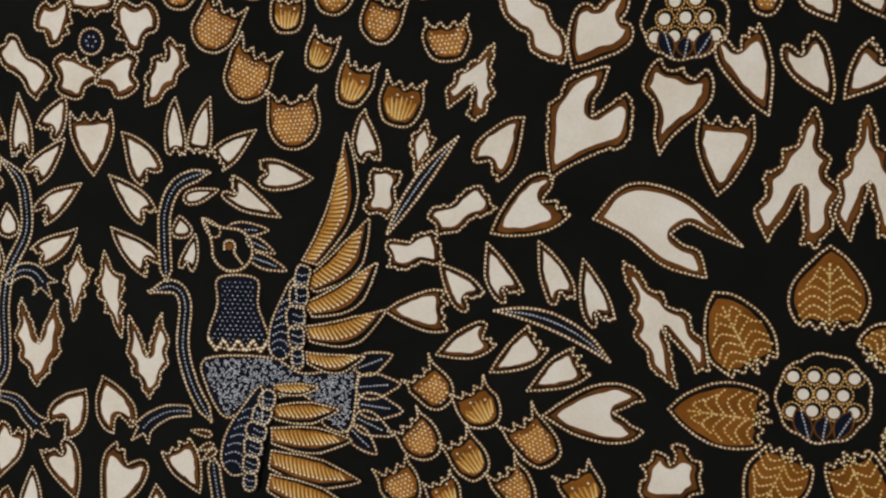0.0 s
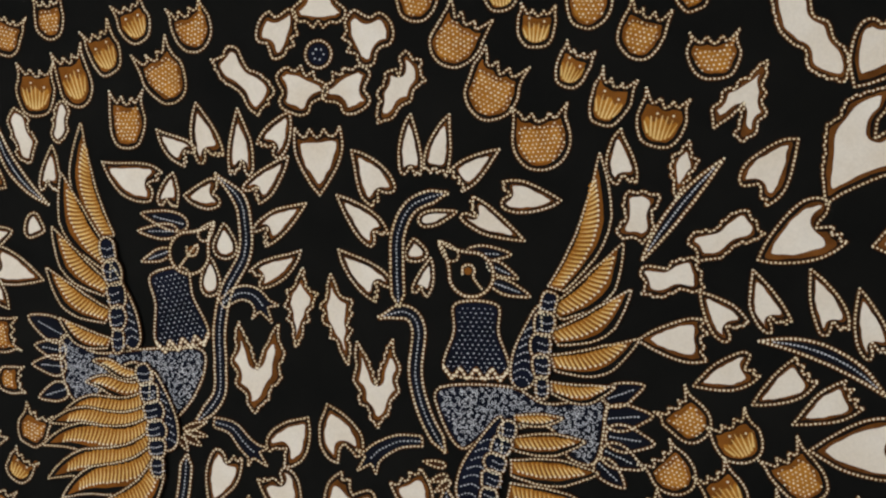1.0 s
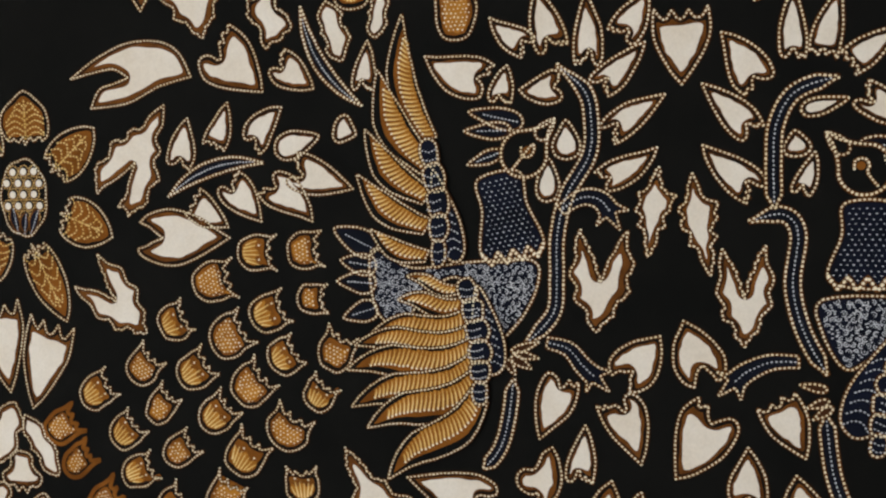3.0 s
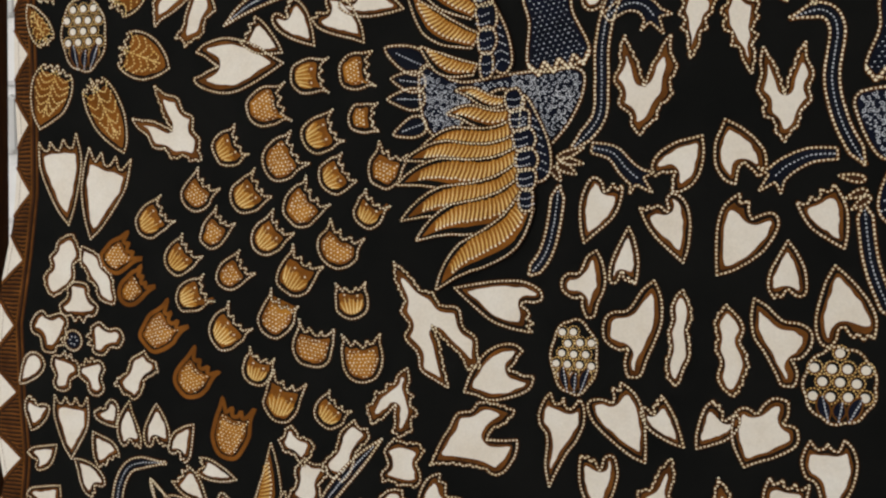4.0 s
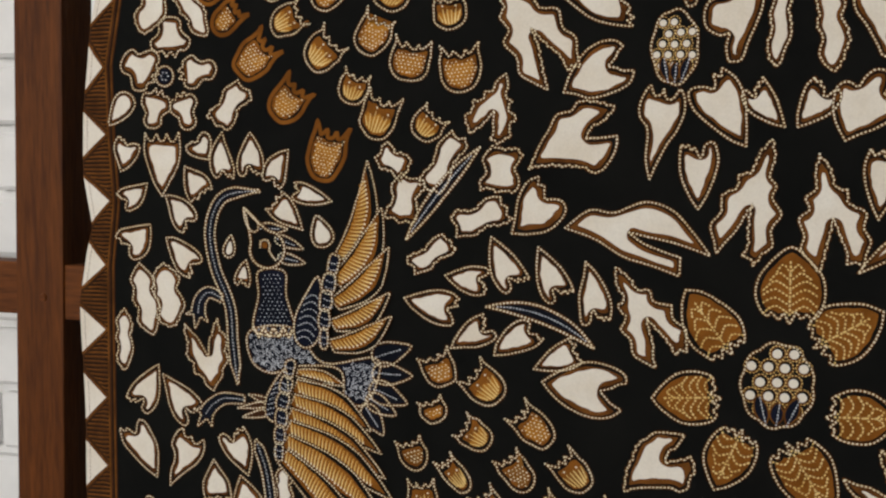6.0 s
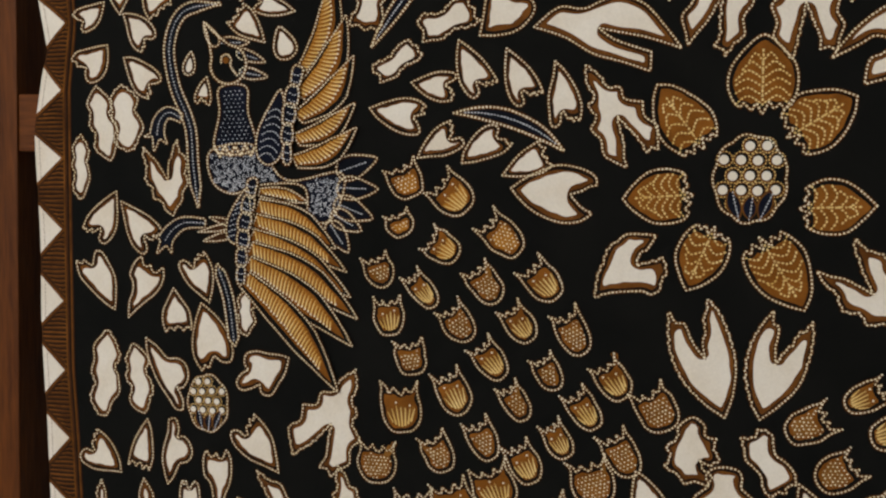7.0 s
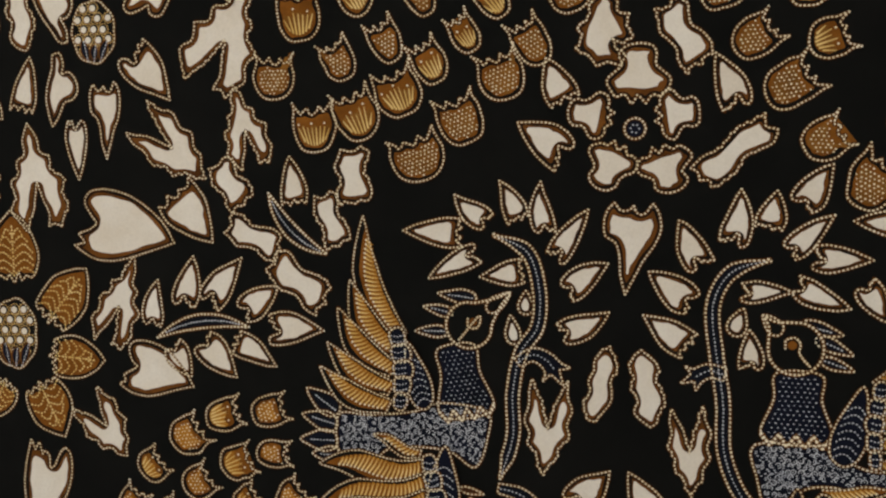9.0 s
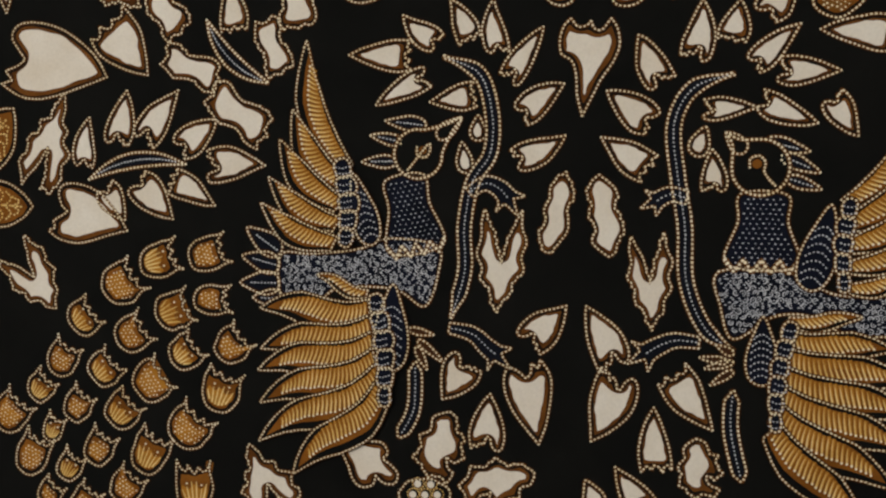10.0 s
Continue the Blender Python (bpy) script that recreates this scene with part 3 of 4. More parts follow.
def wing(bird, tips, r0, r1, sway=0.0, bow=0.07):
    """Overlapping feathers from the tips to the shoulder between r0 and r1."""
    tips, r0, r1 = np.array(tips, float), np.array(r0, float), np.array(r1, float)
    n = len(tips)
    roots = np.array([r0 + (r1 - r0) * k for k in np.linspace(0, 1, n)])
    gap0 = np.hypot(*(r1 - r0)) / (n - 1)
    turn = np.sign(np.cross(tips[0] - r0, tips[-1] - r1)) or 1
    for k in range(n):
        pr = Print()
        random.seed(int(tips[k][0] * 3 + tips[k][1]))
        way = tips[k] - roots[k]
        size = np.hypot(*way)
        across = np.array((-way[1], way[0])) / size
        side_way = [abs(np.dot(tips[m] - tips[k], across)) for m in (k - 1, k + 1) if 0 <= m < n]
        wide = (0.78 if k == 0 else 1.0) * min(0.9 * max(side_way) + 0.5 * gap0, 21, max(9.5, 0.31 * size))
        v = np.linspace(0, 1, 11)
        lean = turn * bow * size * np.sin(v * math.pi) + turn * sway * size * np.sin(v * 2 * math.pi)
        half = wide * 0.5 * np.clip(np.minimum(0.6 + 1.2 * v, 1.2), 0, 1) * np.clip((1 - v) / 0.42, 0, 1) ** 0.85
        spine = roots[k] + way * v[:, None] + across * lean[:, None]
        rim = np.vstack([spine + across * half[:, None], (spine - across * half[:, None])[::-1][1:]])
        p = even(rim, 1.2)
        up = 1.1 + 0.62 * k
        pr.poly(p, BLACK, 0.4 + up)
        edged(pr, p, lift=up - 0.3, wide=1.35, pitch=2.3)
        inset = [roots[k] + (spine[m] - roots[k]) * 0.93 + across * q * half[m] * 0.68 for q in (1, -1) for m in (range(11) if q > 0 else range(9, -1, -1))]
        fill = even(np.array(inset), 1.2) - across * turn * 0.5
        pr.poly(uneven(fill, 0.15), BROWN, 0.6 + up)
        q = even((roots[k] + (spine - roots[k]) * 0.86)[:-1], 2.7, False) - across * turn * half.max() * 0.12
        tq = ways(q, False)
        reach_at = np.interp(np.linspace(0, 0.85, len(q)), v, half)
        for c, w, far in zip(q[1:], tq[1:], reach_at[1:]):
            o = np.array((-w[1], w[0])) * turn
            reach = far * 0.57 * random.uniform(0.88, 1.05)
            if reach < 1.0:
                continue
            a, b = c - o * reach - w * 1.4, c + o * reach * 0.8 + w * 1.8
            d = (b - a) / np.hypot(*(b - a))
            e = np.array((-d[1], d[0])) * 0.5
            pr.poly([a - e * 2.0, b - e * 1.6 - d * 1.2, b + e * 1.6 - d * 1.2, a + e * 2.0], GOLD, 0.68 + up)
            pr.poly([a - e * 0.4, (a + b) / 2 - e * 0.8 - w * 0.4, b - e * 1.1, b + d * 0.5, b + e * 1.1, (a + b) / 2 + e * 0.8 - w * 0.4], STROKE, 0.74 + up)
            spot(pr, b + d * 0.2, 0.74, BEAD, 0.8 + up, 6)
        keep(bird, pr, "wing_feather")


def covert(bird, flag, pts, w, unused):
    pr = Print()
    a, b = pts
    p, way, across = laid("d", a, b, w * 1.1, 0.01)
    p = even(p, 1.5)
    pr.poly(p, NAVY, 5.0)
    edged(pr, p, lift=4.4)
    for k in range(7):
        v, half = 0.26 + 0.1 * k, 0.36 * w * math.sin(math.pi * min(1, 0.3 + 0.1 * k) * 0.62 + 0.3)
        arc = [np.array(a) + way * (v + 0.07 * abs(s) ** 2) + across * s * half for s in (-1, -0.4, 0.3, 0.9)]
        dashes(pr, spline(arc, False), 2.1, 1.4, 0.75, PALE, 5.6, False)
    keep(bird, pr, "covert", "indigo covert with rows of pale dots")


def row(bird, n, pts, w, unused):
    a, b = np.array(pts[0], float), np.array(pts[1], float)
    way = (b - a) / n
    across = np.array((-way[1], way[0])) / np.hypot(*way)
    sway = [0.22 * w * math.sin(math.pi * (k / n * 1.3 - 0.15)) * (1 if way[0] > 0 else -1) for k in range(n + 1)]
    for k in range(n):
        pr = Print()
        p, wy, ac = laid("e", a + way * (k - 0.05) + across * sway[k], a + way * (k + 1.05) + across * sway[k + 1], w * (0.62 + 0.42 * math.sin(math.pi * (k + 0.9) / n)), 0.05)
        p = even(p, 1.4)
        pr.poly(p, NAVY, 5.2 + 0.3 * k)
        edged(pr, p, lift=4.6 + 0.3 * k, wide=1.6, pitch=2.3)
        c = a + way * (k + 0.55)
        for s in (-0.15, 0.2):
            dashes(pr, np.array([c + way * s - across * 0.32 * w, c + way * (s + 0.08), c + way * s + across * 0.32 * w]), 1.8, 1.3, 0.7, PALE, 5.9 + 0.3 * k, False)
        keep(bird, pr, "shoulder_scale")


def neck(bird, flag, pts, w0, w1):
    pr = Print()
    a, b = np.array(pts[0], float), np.array(pts[1], float)
    a, b, w0, w1 = a - (b - a) * 0.08, b + (b - a) * 0.08, w0 * 0.96, w1 * 1.06
    way = b - a
    size = np.hypot(*way)
    across = np.array((-way[1], way[0])) / size
    rim = [a - across * w0 / 2, a + across * w0 / 2, a + way * 0.4 + across * (w0 * 0.54), b + across * w1 / 2,
           b - across * w1 / 2, a + way * 0.4 - across * (w0 * 0.54)]
    p = even(spline(rim, True, 6), 1.5)
    edged(pr, p, lift=0.6)
    pr.poly(shrink(p, 1.5), NAVY, 0.9)
    core = shrink(p, 2.6)
    step = 3.3
    for i in range(-14, 15):
        for j in range(0, 30):
            c = a + across * (i + (j % 2) / 2) * step + way / size * (j * step * 0.8)
            if inside(core, c):
                spot(pr, c + np.array((random.uniform(-.3, .3), random.uniform(-.25, .25))), random.uniform(0.44, 0.7), PALE, 1.2, 6, 0.58)
    keep(bird, pr, "neck", "indigo panel strewn with pale dots")
    zig = Print()
    e0, e1 = b - across * w1 * 0.52, b + across * w1 * 0.52
    n = 9
    pts2 = [e0 + (e1 - e0) * k / (n - 1) + way / size * (4.0 if k % 2 else -3.0) for k in range(n)]
    q = even(np.array(pts2), 1.3, False)
    line(zig, q, 2.8, LINE, 1.6, False)
    dashes(zig, q, 2.6, 2.0, 1.5, BEAD, 1.9, False)
    keep(bird, zig, "collar", "tan zigzag collar")


def tail(bird, flag, pts):
    n = len(pts) // 2
    for k in range(n):
        pr = Print()
        tip, base = pts[k], pts[k + n]
        size = math.dist(tip, base)
        p, way, across = laid("d", tip, base, size * (0.36 if flag else 0.56), 0.02)
        p = even(p, 1.4)
        pr.poly(p, INK, 0.4 + 0.1 * k)
        edged(pr, p, lift=0.1 * k, wide=1.5, pitch=2.4)
        dashes(pr, np.array([np.array(tip) + way * 0.3, np.array(tip) + way * 0.9]), 2.1, 1.5, 0.8, PALE, 1.3 + 0.1 * k, False)
        keep(bird, pr, "crest_plume" if flag else "tail_point")


def head(bird, flag, pts, r, unused):
    pr = Print()
    c, tip = np.array(pts[0], float), np.array(pts[1], float)
    way = tip - c
    a0 = math.atan2(way[1], way[0])
    rim = [c + r * np.array((math.cos(a0 + a), math.sin(a0 + a))) for a in np.linspace(0.62, 2 * math.pi - 0.62, 12)]
    rim += [c + way * 0.72 + np.array((way[1], -way[0])) * 0.08, tip, c + way * 0.72 - np.array((way[1], -way[0])) * 0.08]
    p = even(spline(rim, True, 4), 1.4)
    edged(pr, p, lift=1.0, wide=2.0)
    pr.poly(shrink(p, 0.9), BLACK, 1.2)
    eye = c + way * 0.10
    spot(pr, eye, r * 0.17, BROWN, 1.5, 14)
    hand = 1 if way[0] < 0 else -1
    curl = [eye + r * q * np.array((math.cos(hand * w), math.sin(hand * w))) for q, w in ((0.27, 3.6), (0.3, 2.4), (0.3, 1.2), (0.3, 0.1), (0.34, -0.8))]
    curl += [eye + r * np.array((hand * 0.38, -0.5)), eye + r * np.array((hand * 0.62, -0.78))]
    curl = even(spline(curl, False), 1.0, False)
    line(pr, curl, 1.9, LINE, 1.62, False)
    dashes(pr, curl, 2.0, 1.5, 1.1, BEAD, 1.75, False)
    beak = even(laid("d", tip, c + way * 0.45, r * 0.6, 0.02)[0], 1.2)
    pr.poly(beak, BLACK, 1.75)
    edged(pr, beak, lift=1.2, wide=1.5, pitch=2.2)
    keep(bird, pr, "head_shape", "black rounded shape with a tan outline and point")


def cloth_sheet():
    """The hanging sheet with its uneven edge and turned hem."""
    nx, nz = 116, 157
    v, f = [], []
    for layer in (0, 1):
        for j in range(nz):
            z = FOOT + (TOP - FOOT) * j / (nz - 1)
            for i in range(nx):
                e = side(z)
                x = e + (RIGHT - e) * i / (nx - 1)
                v.append((x / 1000, -(drape(x, z) - 0.6 * layer) / 1000, z / 1000))
    k = nx * nz
    for j in range(nz - 1):
        for i in range(nx - 1):
            a = j * nx + i
            f.append((a, a + 1, a + nx + 1, a + nx))
            f.append((k + a, k + a + nx, k + a + nx + 1, k + a + 1))
    loop = [i for i in range(nx)] + [j * nx + nx - 1 for j in range(1, nz)] + [(nz - 1) * nx + i for i in range(nx - 2, -1, -1)] + [j * nx for j in range(nz - 2, 0, -1)]
    for a, b in zip(loop, loop[1:] + loop[:1]):
        f.append((a, k + a, k + b, b))
    me = bpy.data.meshes.new("batik_cloth")
    me.from_pydata(v, [], f)
    me.materials.append(BLACK)
    for poly in me.polygons:
        poly.use_smooth = True
    ob = new("batik_cloth", me)
    return tagged(ob, "black batik cotton cloth with cream and gold motifs on a rack", "cloth")


cloth = cloth_sheet()


def border():
    """The left border: a brown hatched strip with undyed points at the selvage and a double line."""
    ground = Print()
    zs = np.arange(FOOT + 2, TOP - 2, 6.0)
    for a, b in zip(zs[:-1], zs[1:]):
        ground.poly([(side(a) - 0.1, a), (band(a) + 8, a), (band(b) + 8, b), (side(b) - 0.1, b)], RUST, 0.2)
    ground.build("border_strip", cloth, "dark brown hatched border strip")
    rim = Print()
    for off, dye, wide in ((2.2, RIM, 1.3), (5.0, BLACK, 0.8), (6.6, RIM, 1.2)):
        line(rim, np.array([(band(k) + off, k) for k in zs]), wide, dye, 0.7, False)
    rim.build("border_line", cloth)
    heights = [1284 + (47.2 if k > 0 else 50.3) * k for k in range(-14, 17)]
    for low, mid, high in zip(heights, heights[1:], heights[2:]):
        random.seed(int(mid))
        white = Print()
        h0, h1 = mid - (mid - low) * 0.37, mid + (high - mid) * 0.37
        edge = [(side(k), k) for k in np.linspace(h0, h1, 8)]
        tip = (band(mid) + random.uniform(-1, 0.6), mid + random.uniform(-1, 1))
        bow = [((edge[0][0] + tip[0]) / 2 - 0.6, (h0 + mid) / 2 - 1.0), ((edge[-1][0] + tip[0]) / 2 - 0.6, (h1 + mid) / 2 + 1.0)]
        white.poly([*edge, bow[1], (tip[0] + 0.2, tip[1] + 1.2), (tip[0] + 0.2, tip[1] - 1.2), bow[0]], CREAM, 0.5)
        for q, b in ((edge[0], bow[0]), (edge[-1], bow[1])):
            line(white, even(np.array([q, b, (tip[0] + 1.4, tip[1])]), 2, False), 2.0, RIM, 0.75, False)
        dashes(white, np.array([(side(k) + 3.6, k) for k in np.linspace(h0 + 3, h1 - 3, 8)]), 2.6, 2.3, 0.4, RIM, 0.65, False)
        white.build("border_point", cloth, "undyed cream point at the selvage")
        hatch = Print()
        foot, head_z = mid + 2.5, high - 2.5
        n = 14
        for k in range(n):
            v = (k + 0.5) / n
            z = foot + (head_z - foot) * v
            way = abs(v - 0.5) * 2
            x1 = band(z) + 1.5
            x0 = side(z) + 0.8 + (x1 - side(z)) * max(0.0, (way - 0.16) / 0.84) * 0.95
            sag = (v - 0.5) * 5
            pts = np.array([(x0, z - sag * 0.4), ((x0 + x1) / 2, z + sag * 0.2), (x1, z + random.uniform(-.4, .4))])
            line(hatch, pts, random.uniform(0.8, 1.3), RIM, 0.6, False)
            line(hatch, pts + np.array((0, 1.2)), 0.6, BLACK, 0.62, False)
        hatch.build("border_hatching", cloth)


border()


# ---- motifs on the cloth ----
place([
    ("R", 454, 1818, 16, 14, 0),
    ("P", 808, 1818, 45, 40, 0),
    ("P", 41, 1674, 34, 49, 0),
    ("P", 884, 1615, 48, 48, 0),
    ("R", 28, 1465, 14, 12, 0),
    ("P", 375, 1472, 27, 44, 0),
    ("P", 521, 1464, 37, 42, 0),
    ("P", 438, 1268, 41, 51, 0),
    ("P", 85, 1115, 30, 39, 0),
    ("R", 425, 1046, 12, 12, 0),
    ("P", 19, 919, 32, 46, 0),
    ("P", 330, 734, 30, 20, 0),
    ("p", 1, 1749, 18, 1695, 27),
    ("p", 43, 1743, 44, 1708, 36),
])
place([
    ("h", 129, 1789, 131, 1838, 33),
    ("s", 163, 1748, 86, 1741, 35),
    ("v", 172, 1772, 159, 1824, 42),
    ("b", 208, 1796, 223, 1768, 22),
    ("w", 225, 1838, 229, 1793, 26),
    ("L", 236, 1787, 275, 1728, 8),
    ("f", 245, 1822, 252, 1847, 24),
    ("i", 252, 1789, 262, 1755, 18),
    ("g", 268, 1784, 268, 1816, 28),
    ("h", 278, 1766, 274, 1737, 14),
    ("f", 281, 1831, 278, 1857, 21),
    ("i", 287, 1793, 282, 1767, 13),
    ("g", 300, 1790, 290, 1824, 24),
    ("h", 313, 1755, 350, 1740, 24),
])
place([
    ("g", 322, 1809, 310, 1837, 22),
    ("g", 342, 1828, 332, 1852, 22),
    ("h", 350, 1775, 373, 1758, 15),
    ("h", 360, 1749, 356, 1728, 14),
    ("h", 376, 1791, 386, 1756, 19),
    ("f", 380, 1822, 369, 1849, 26),
    ("b", 392, 1820, 423, 1789, 20),
    ("h", 403, 1787, 405, 1747, 16),
    ("q", 417, 1836, 441, 1827, 28),
    ("h", 435, 1759, 410, 1735, 16),
    ("h", 436, 1785, 422, 1761, 18),
    ("q", 437, 1784, 447, 1810, 31),
])
place([
    ("q", 455, 1859, 454, 1833, 31),
    ("h", 474, 1762, 494, 1734, 21),
    ("q", 479, 1785, 466, 1809, 29),
    ("o", 490, 1779, 513, 1816, 22),
    ("q", 498, 1833, 470, 1823, 30),
    ("h", 509, 1783, 509, 1747, 14),
    ("f", 510, 1836, 515, 1857, 24),
    ("f", 528, 1811, 544, 1840, 30),
    ("h", 532, 1783, 523, 1748, 15),
    ("f", 549, 1781, 564, 1813, 32),
    ("h", 561, 1763, 535, 1744, 15),
    ("g", 562, 1840, 560, 1858, 20),
    ("g", 580, 1819, 582, 1842, 22),
    ("f", 585, 1751, 583, 1786, 34),
])
place([
    ("f", 609, 1829, 610, 1856, 26),
    ("h", 628, 1774, 631, 1743, 16),
    ("w", 665, 1767, 658, 1736, 16),
    ("f", 668, 1837, 662, 1853, 18),
    ("l", 683, 1757, 641, 1701, 8),
    ("y", 704, 1809, 684, 1770, 27),
    ("i", 743, 1798, 707, 1847, 24),
    ("u", 748, 1795, 777, 1834, 36),
    ("t", 795, 1747, 808, 1795, 37),
])
place([
    ("f", 848, 1820, 851, 1840, 17),
    ("m", 852, 1767, 834, 1812, 27),
    ("y", 876, 1771, 864, 1697, 41),
    ("m", 884, 1773, 865, 1807, 22),
    ("h", 885, 1816, 872, 1834, 19),
    ("h", 890, 1776, 911, 1800, 23),
    ("y", 902, 1771, 904, 1700, 33),
    ("h", 910, 1816, 897, 1836, 19),
    ("p", -3, 1696, 13, 1667, 17),
    ("p", 94, 1718, 62, 1690, 28),
    ("p", 106, 1650, 68, 1664, 31),
    ("y", 144, 1731, 105, 1670, 42),
    ("l", 146, 1675, 211, 1696, 9),
    ("h", 160, 1723, 153, 1693, 19),
])
place([
    ("h", 187, 1732, 177, 1705, 16),
    ("h", 187, 1657, 162, 1673, 20),
    ("c", 187, 1651, 124, 1649, 34),
    ("h", 209, 1660, 186, 1685, 22),
    ("m", 211, 1739, 177, 1767, 36),
    ("h", 223, 1729, 202, 1706, 19),
    ("m", 244, 1739, 219, 1756, 21),
    ("h", 242, 1661, 213, 1685, 23),
    ("d", 247, 1712, 219, 1703, 16),
    ("h", 268, 1680, 228, 1692, 23),
    ("d", 270, 1712, 257, 1717, 16),
    ("h", 367, 1735, 391, 1737, 18),
])
place([
    ("d", 384, 1697, 383, 1674, 13),
    ("d", 393, 1718, 394, 1697, 15),
    ("h", 442, 1703, 412, 1684, 16),
    ("w", 443, 1692, 438, 1644, 21),
    ("h", 446, 1731, 415, 1710, 16),
    ("T", 454, 1736, 453, 1776, 29),
    ("w", 460, 1689, 470, 1634, 22),
    ("h", 465, 1736, 491, 1709, 17),
    ("h", 465, 1704, 494, 1679, 18),
    ("d", 511, 1711, 513, 1698, 13),
])
place([
    ("h", 521, 1700, 514, 1678, 11),
    ("d", 536, 1727, 514, 1721, 9),
    ("h", 575, 1711, 541, 1730, 16),
    ("h", 596, 1734, 561, 1737, 18),
    ("b", 636, 1712, 641, 1740, 19),
    ("h", 640, 1656, 678, 1657, 24),
    ("b", 641, 1688, 674, 1695, 19),
    ("b", 668, 1706, 702, 1724, 18),
    ("h", 671, 1631, 703, 1646, 19),
    ("h", 673, 1684, 693, 1661, 19),
    ("n", 721, 1768, 698, 1738, 25),
    ("h", 700, 1697, 715, 1665, 17),
    ("m", 702, 1703, 742, 1726, 31),
    ("h", 702, 1622, 731, 1644, 19),
])
place([
    ("l", 705, 1658, 771, 1630, 9),
    ("h", 730, 1698, 744, 1663, 17),
    ("a", 736, 1733, 771, 1790, -47),
    ("h", 755, 1688, 766, 1651, 16),
    ("s", 761, 1711, 830, 1689, -38),
    ("y", 777, 1688, 815, 1622, 33),
    ("p", 826, 1672, 850, 1627, 37),
    ("T", 827, 1725, 831, 1768, 30),
    ("p", 885, 1697, 886, 1650, 40),
    ("p", 927, 1655, 905, 1636, 26),
    ("p", 4, 1611, 21, 1655, 33),
    ("T", 26, 1546, 18, 1605, 33),
    ("i", 30, 1538, 11, 1496, 26),
    ("q", 33, 1506, 33, 1478, 28),
])
place([
    ("i", 37, 1530, 61, 1492, 19),
    ("T", 44, 1536, 60, 1594, 35),
    ("p", 71, 1594, 46, 1644, 26),
    ("v", 129, 1589, 87, 1628, 36),
])
place([
    ("y", 262, 1525, 307, 1455, 41),
    ("m", 302, 1510, 354, 1498, 29),
    ("x", 366, 1576, 361, 1584, 4),
    ("x", 375, 1580, 364, 1586, 5),
    ("x", 379, 1595, 364, 1589, 4),
])
place([
    ("x", 379, 1586, 366, 1588, 4),
    ("h", 380, 1540, 393, 1577, 22),
    ("U", 387, 1535, 382, 1496, 29),
    ("h", 406, 1549, 402, 1516, 16),
    ("v", 411, 1602, 415, 1658, 34),
    ("U", 421, 1518, 407, 1462, 36),
    ("h", 436, 1530, 422, 1566, 25),
    ("i", 437, 1514, 433, 1459, 14),
    ("c", 445, 1601, 425, 1574, 25),
    ("h", 455, 1523, 477, 1563, 31),
    ("c", 457, 1610, 471, 1577, 26),
])
place([
    ("i", 461, 1506, 466, 1455, 19),
    ("U", 475, 1511, 498, 1462, -32),
    ("v", 489, 1598, 488, 1650, 29),
    ("h", 492, 1543, 494, 1511, 20),
    ("h", 517, 1530, 524, 1487, 31),
    ("x", 517, 1579, 530, 1577, 4),
    ("h", 521, 1540, 505, 1570, 23),
    ("x", 521, 1567, 531, 1571, 4),
    ("x", 524, 1561, 533, 1568, 4),
    ("f", 654, 1541, 642, 1565, 26),
    ("f", 670, 1571, 650, 1592, 25),
])
place([
    ("f", 677, 1602, 658, 1622, 25),
    ("g", 680, 1540, 670, 1558, 21),
    ("g", 698, 1560, 680, 1584, 23),
    ("g", 702, 1590, 688, 1614, 26),
    ("h", 724, 1612, 756, 1631, 19),
    ("f", 725, 1543, 708, 1567, 24),
    ("c", 733, 1598, 790, 1603, 34),
    ("f", 738, 1570, 717, 1597, 27),
    ("g", 762, 1545, 749, 1568, 25),
    ("o", 789, 1554, 818, 1578, 35),
    ("p", 803, 1606, 858, 1601, 37),
    ("p", 849, 1542, 869, 1587, 34),
    ("p", 916, 1543, 895, 1587, 31),
    ("p", 937, 1591, 913, 1596, 25),
])
place([
    ("d", -17, 1432, 0, 1453, 17),
    ("h", -9, 1399, -1, 1421, 21),
    ("q", -5, 1479, 22, 1464, 29),
    ("q", 17, 1429, 23, 1456, 22),
    ("h", 12, 1390, -9, 1376, 18),
    ("T", 24, 1382, 25, 1426, 29),
    ("h", 27, 1382, 47, 1360, 20),
    ("h", 43, 1402, 56, 1381, 20),
    ("q", 47, 1428, 40, 1454, 20),
    ("h", 61, 1407, 51, 1422, 20),
    ("q", 68, 1469, 39, 1466, 21),
    ("h", 72, 1425, 73, 1393, 18),
])
place([
    ("b", 89, 1457, 68, 1430, 20),
    ("h", 93, 1425, 93, 1395, 20),
    ("h", 121, 1413, 108, 1389, 18),
    ("b", 186, 1411, 206, 1398, 17),
    ("b", 208, 1395, 200, 1364, 22),
])
place([
    ("b", 240, 1421, 220, 1385, 18),
    ("l", 254, 1413, 204, 1352, 9),
    ("b", 270, 1413, 266, 1384, 25),
    ("y", 271, 1459, 256, 1418, 32),
    ("a", 287, 1400, 340, 1431, -44),
    ("c", 308, 1447, 347, 1468, 32),
    ("t", 361, 1393, 370, 1448, 26),
    ("h", 417, 1412, 392, 1453, 30),
    ("y", 432, 1416, 411, 1344, 37),
    ("h", 439, 1423, 419, 1448, 18),
    ("h", 446, 1423, 463, 1447, 21),
    ("y", 459, 1406, 471, 1339, 39),
    ("u", 472, 1415, 492, 1455, 37),
])
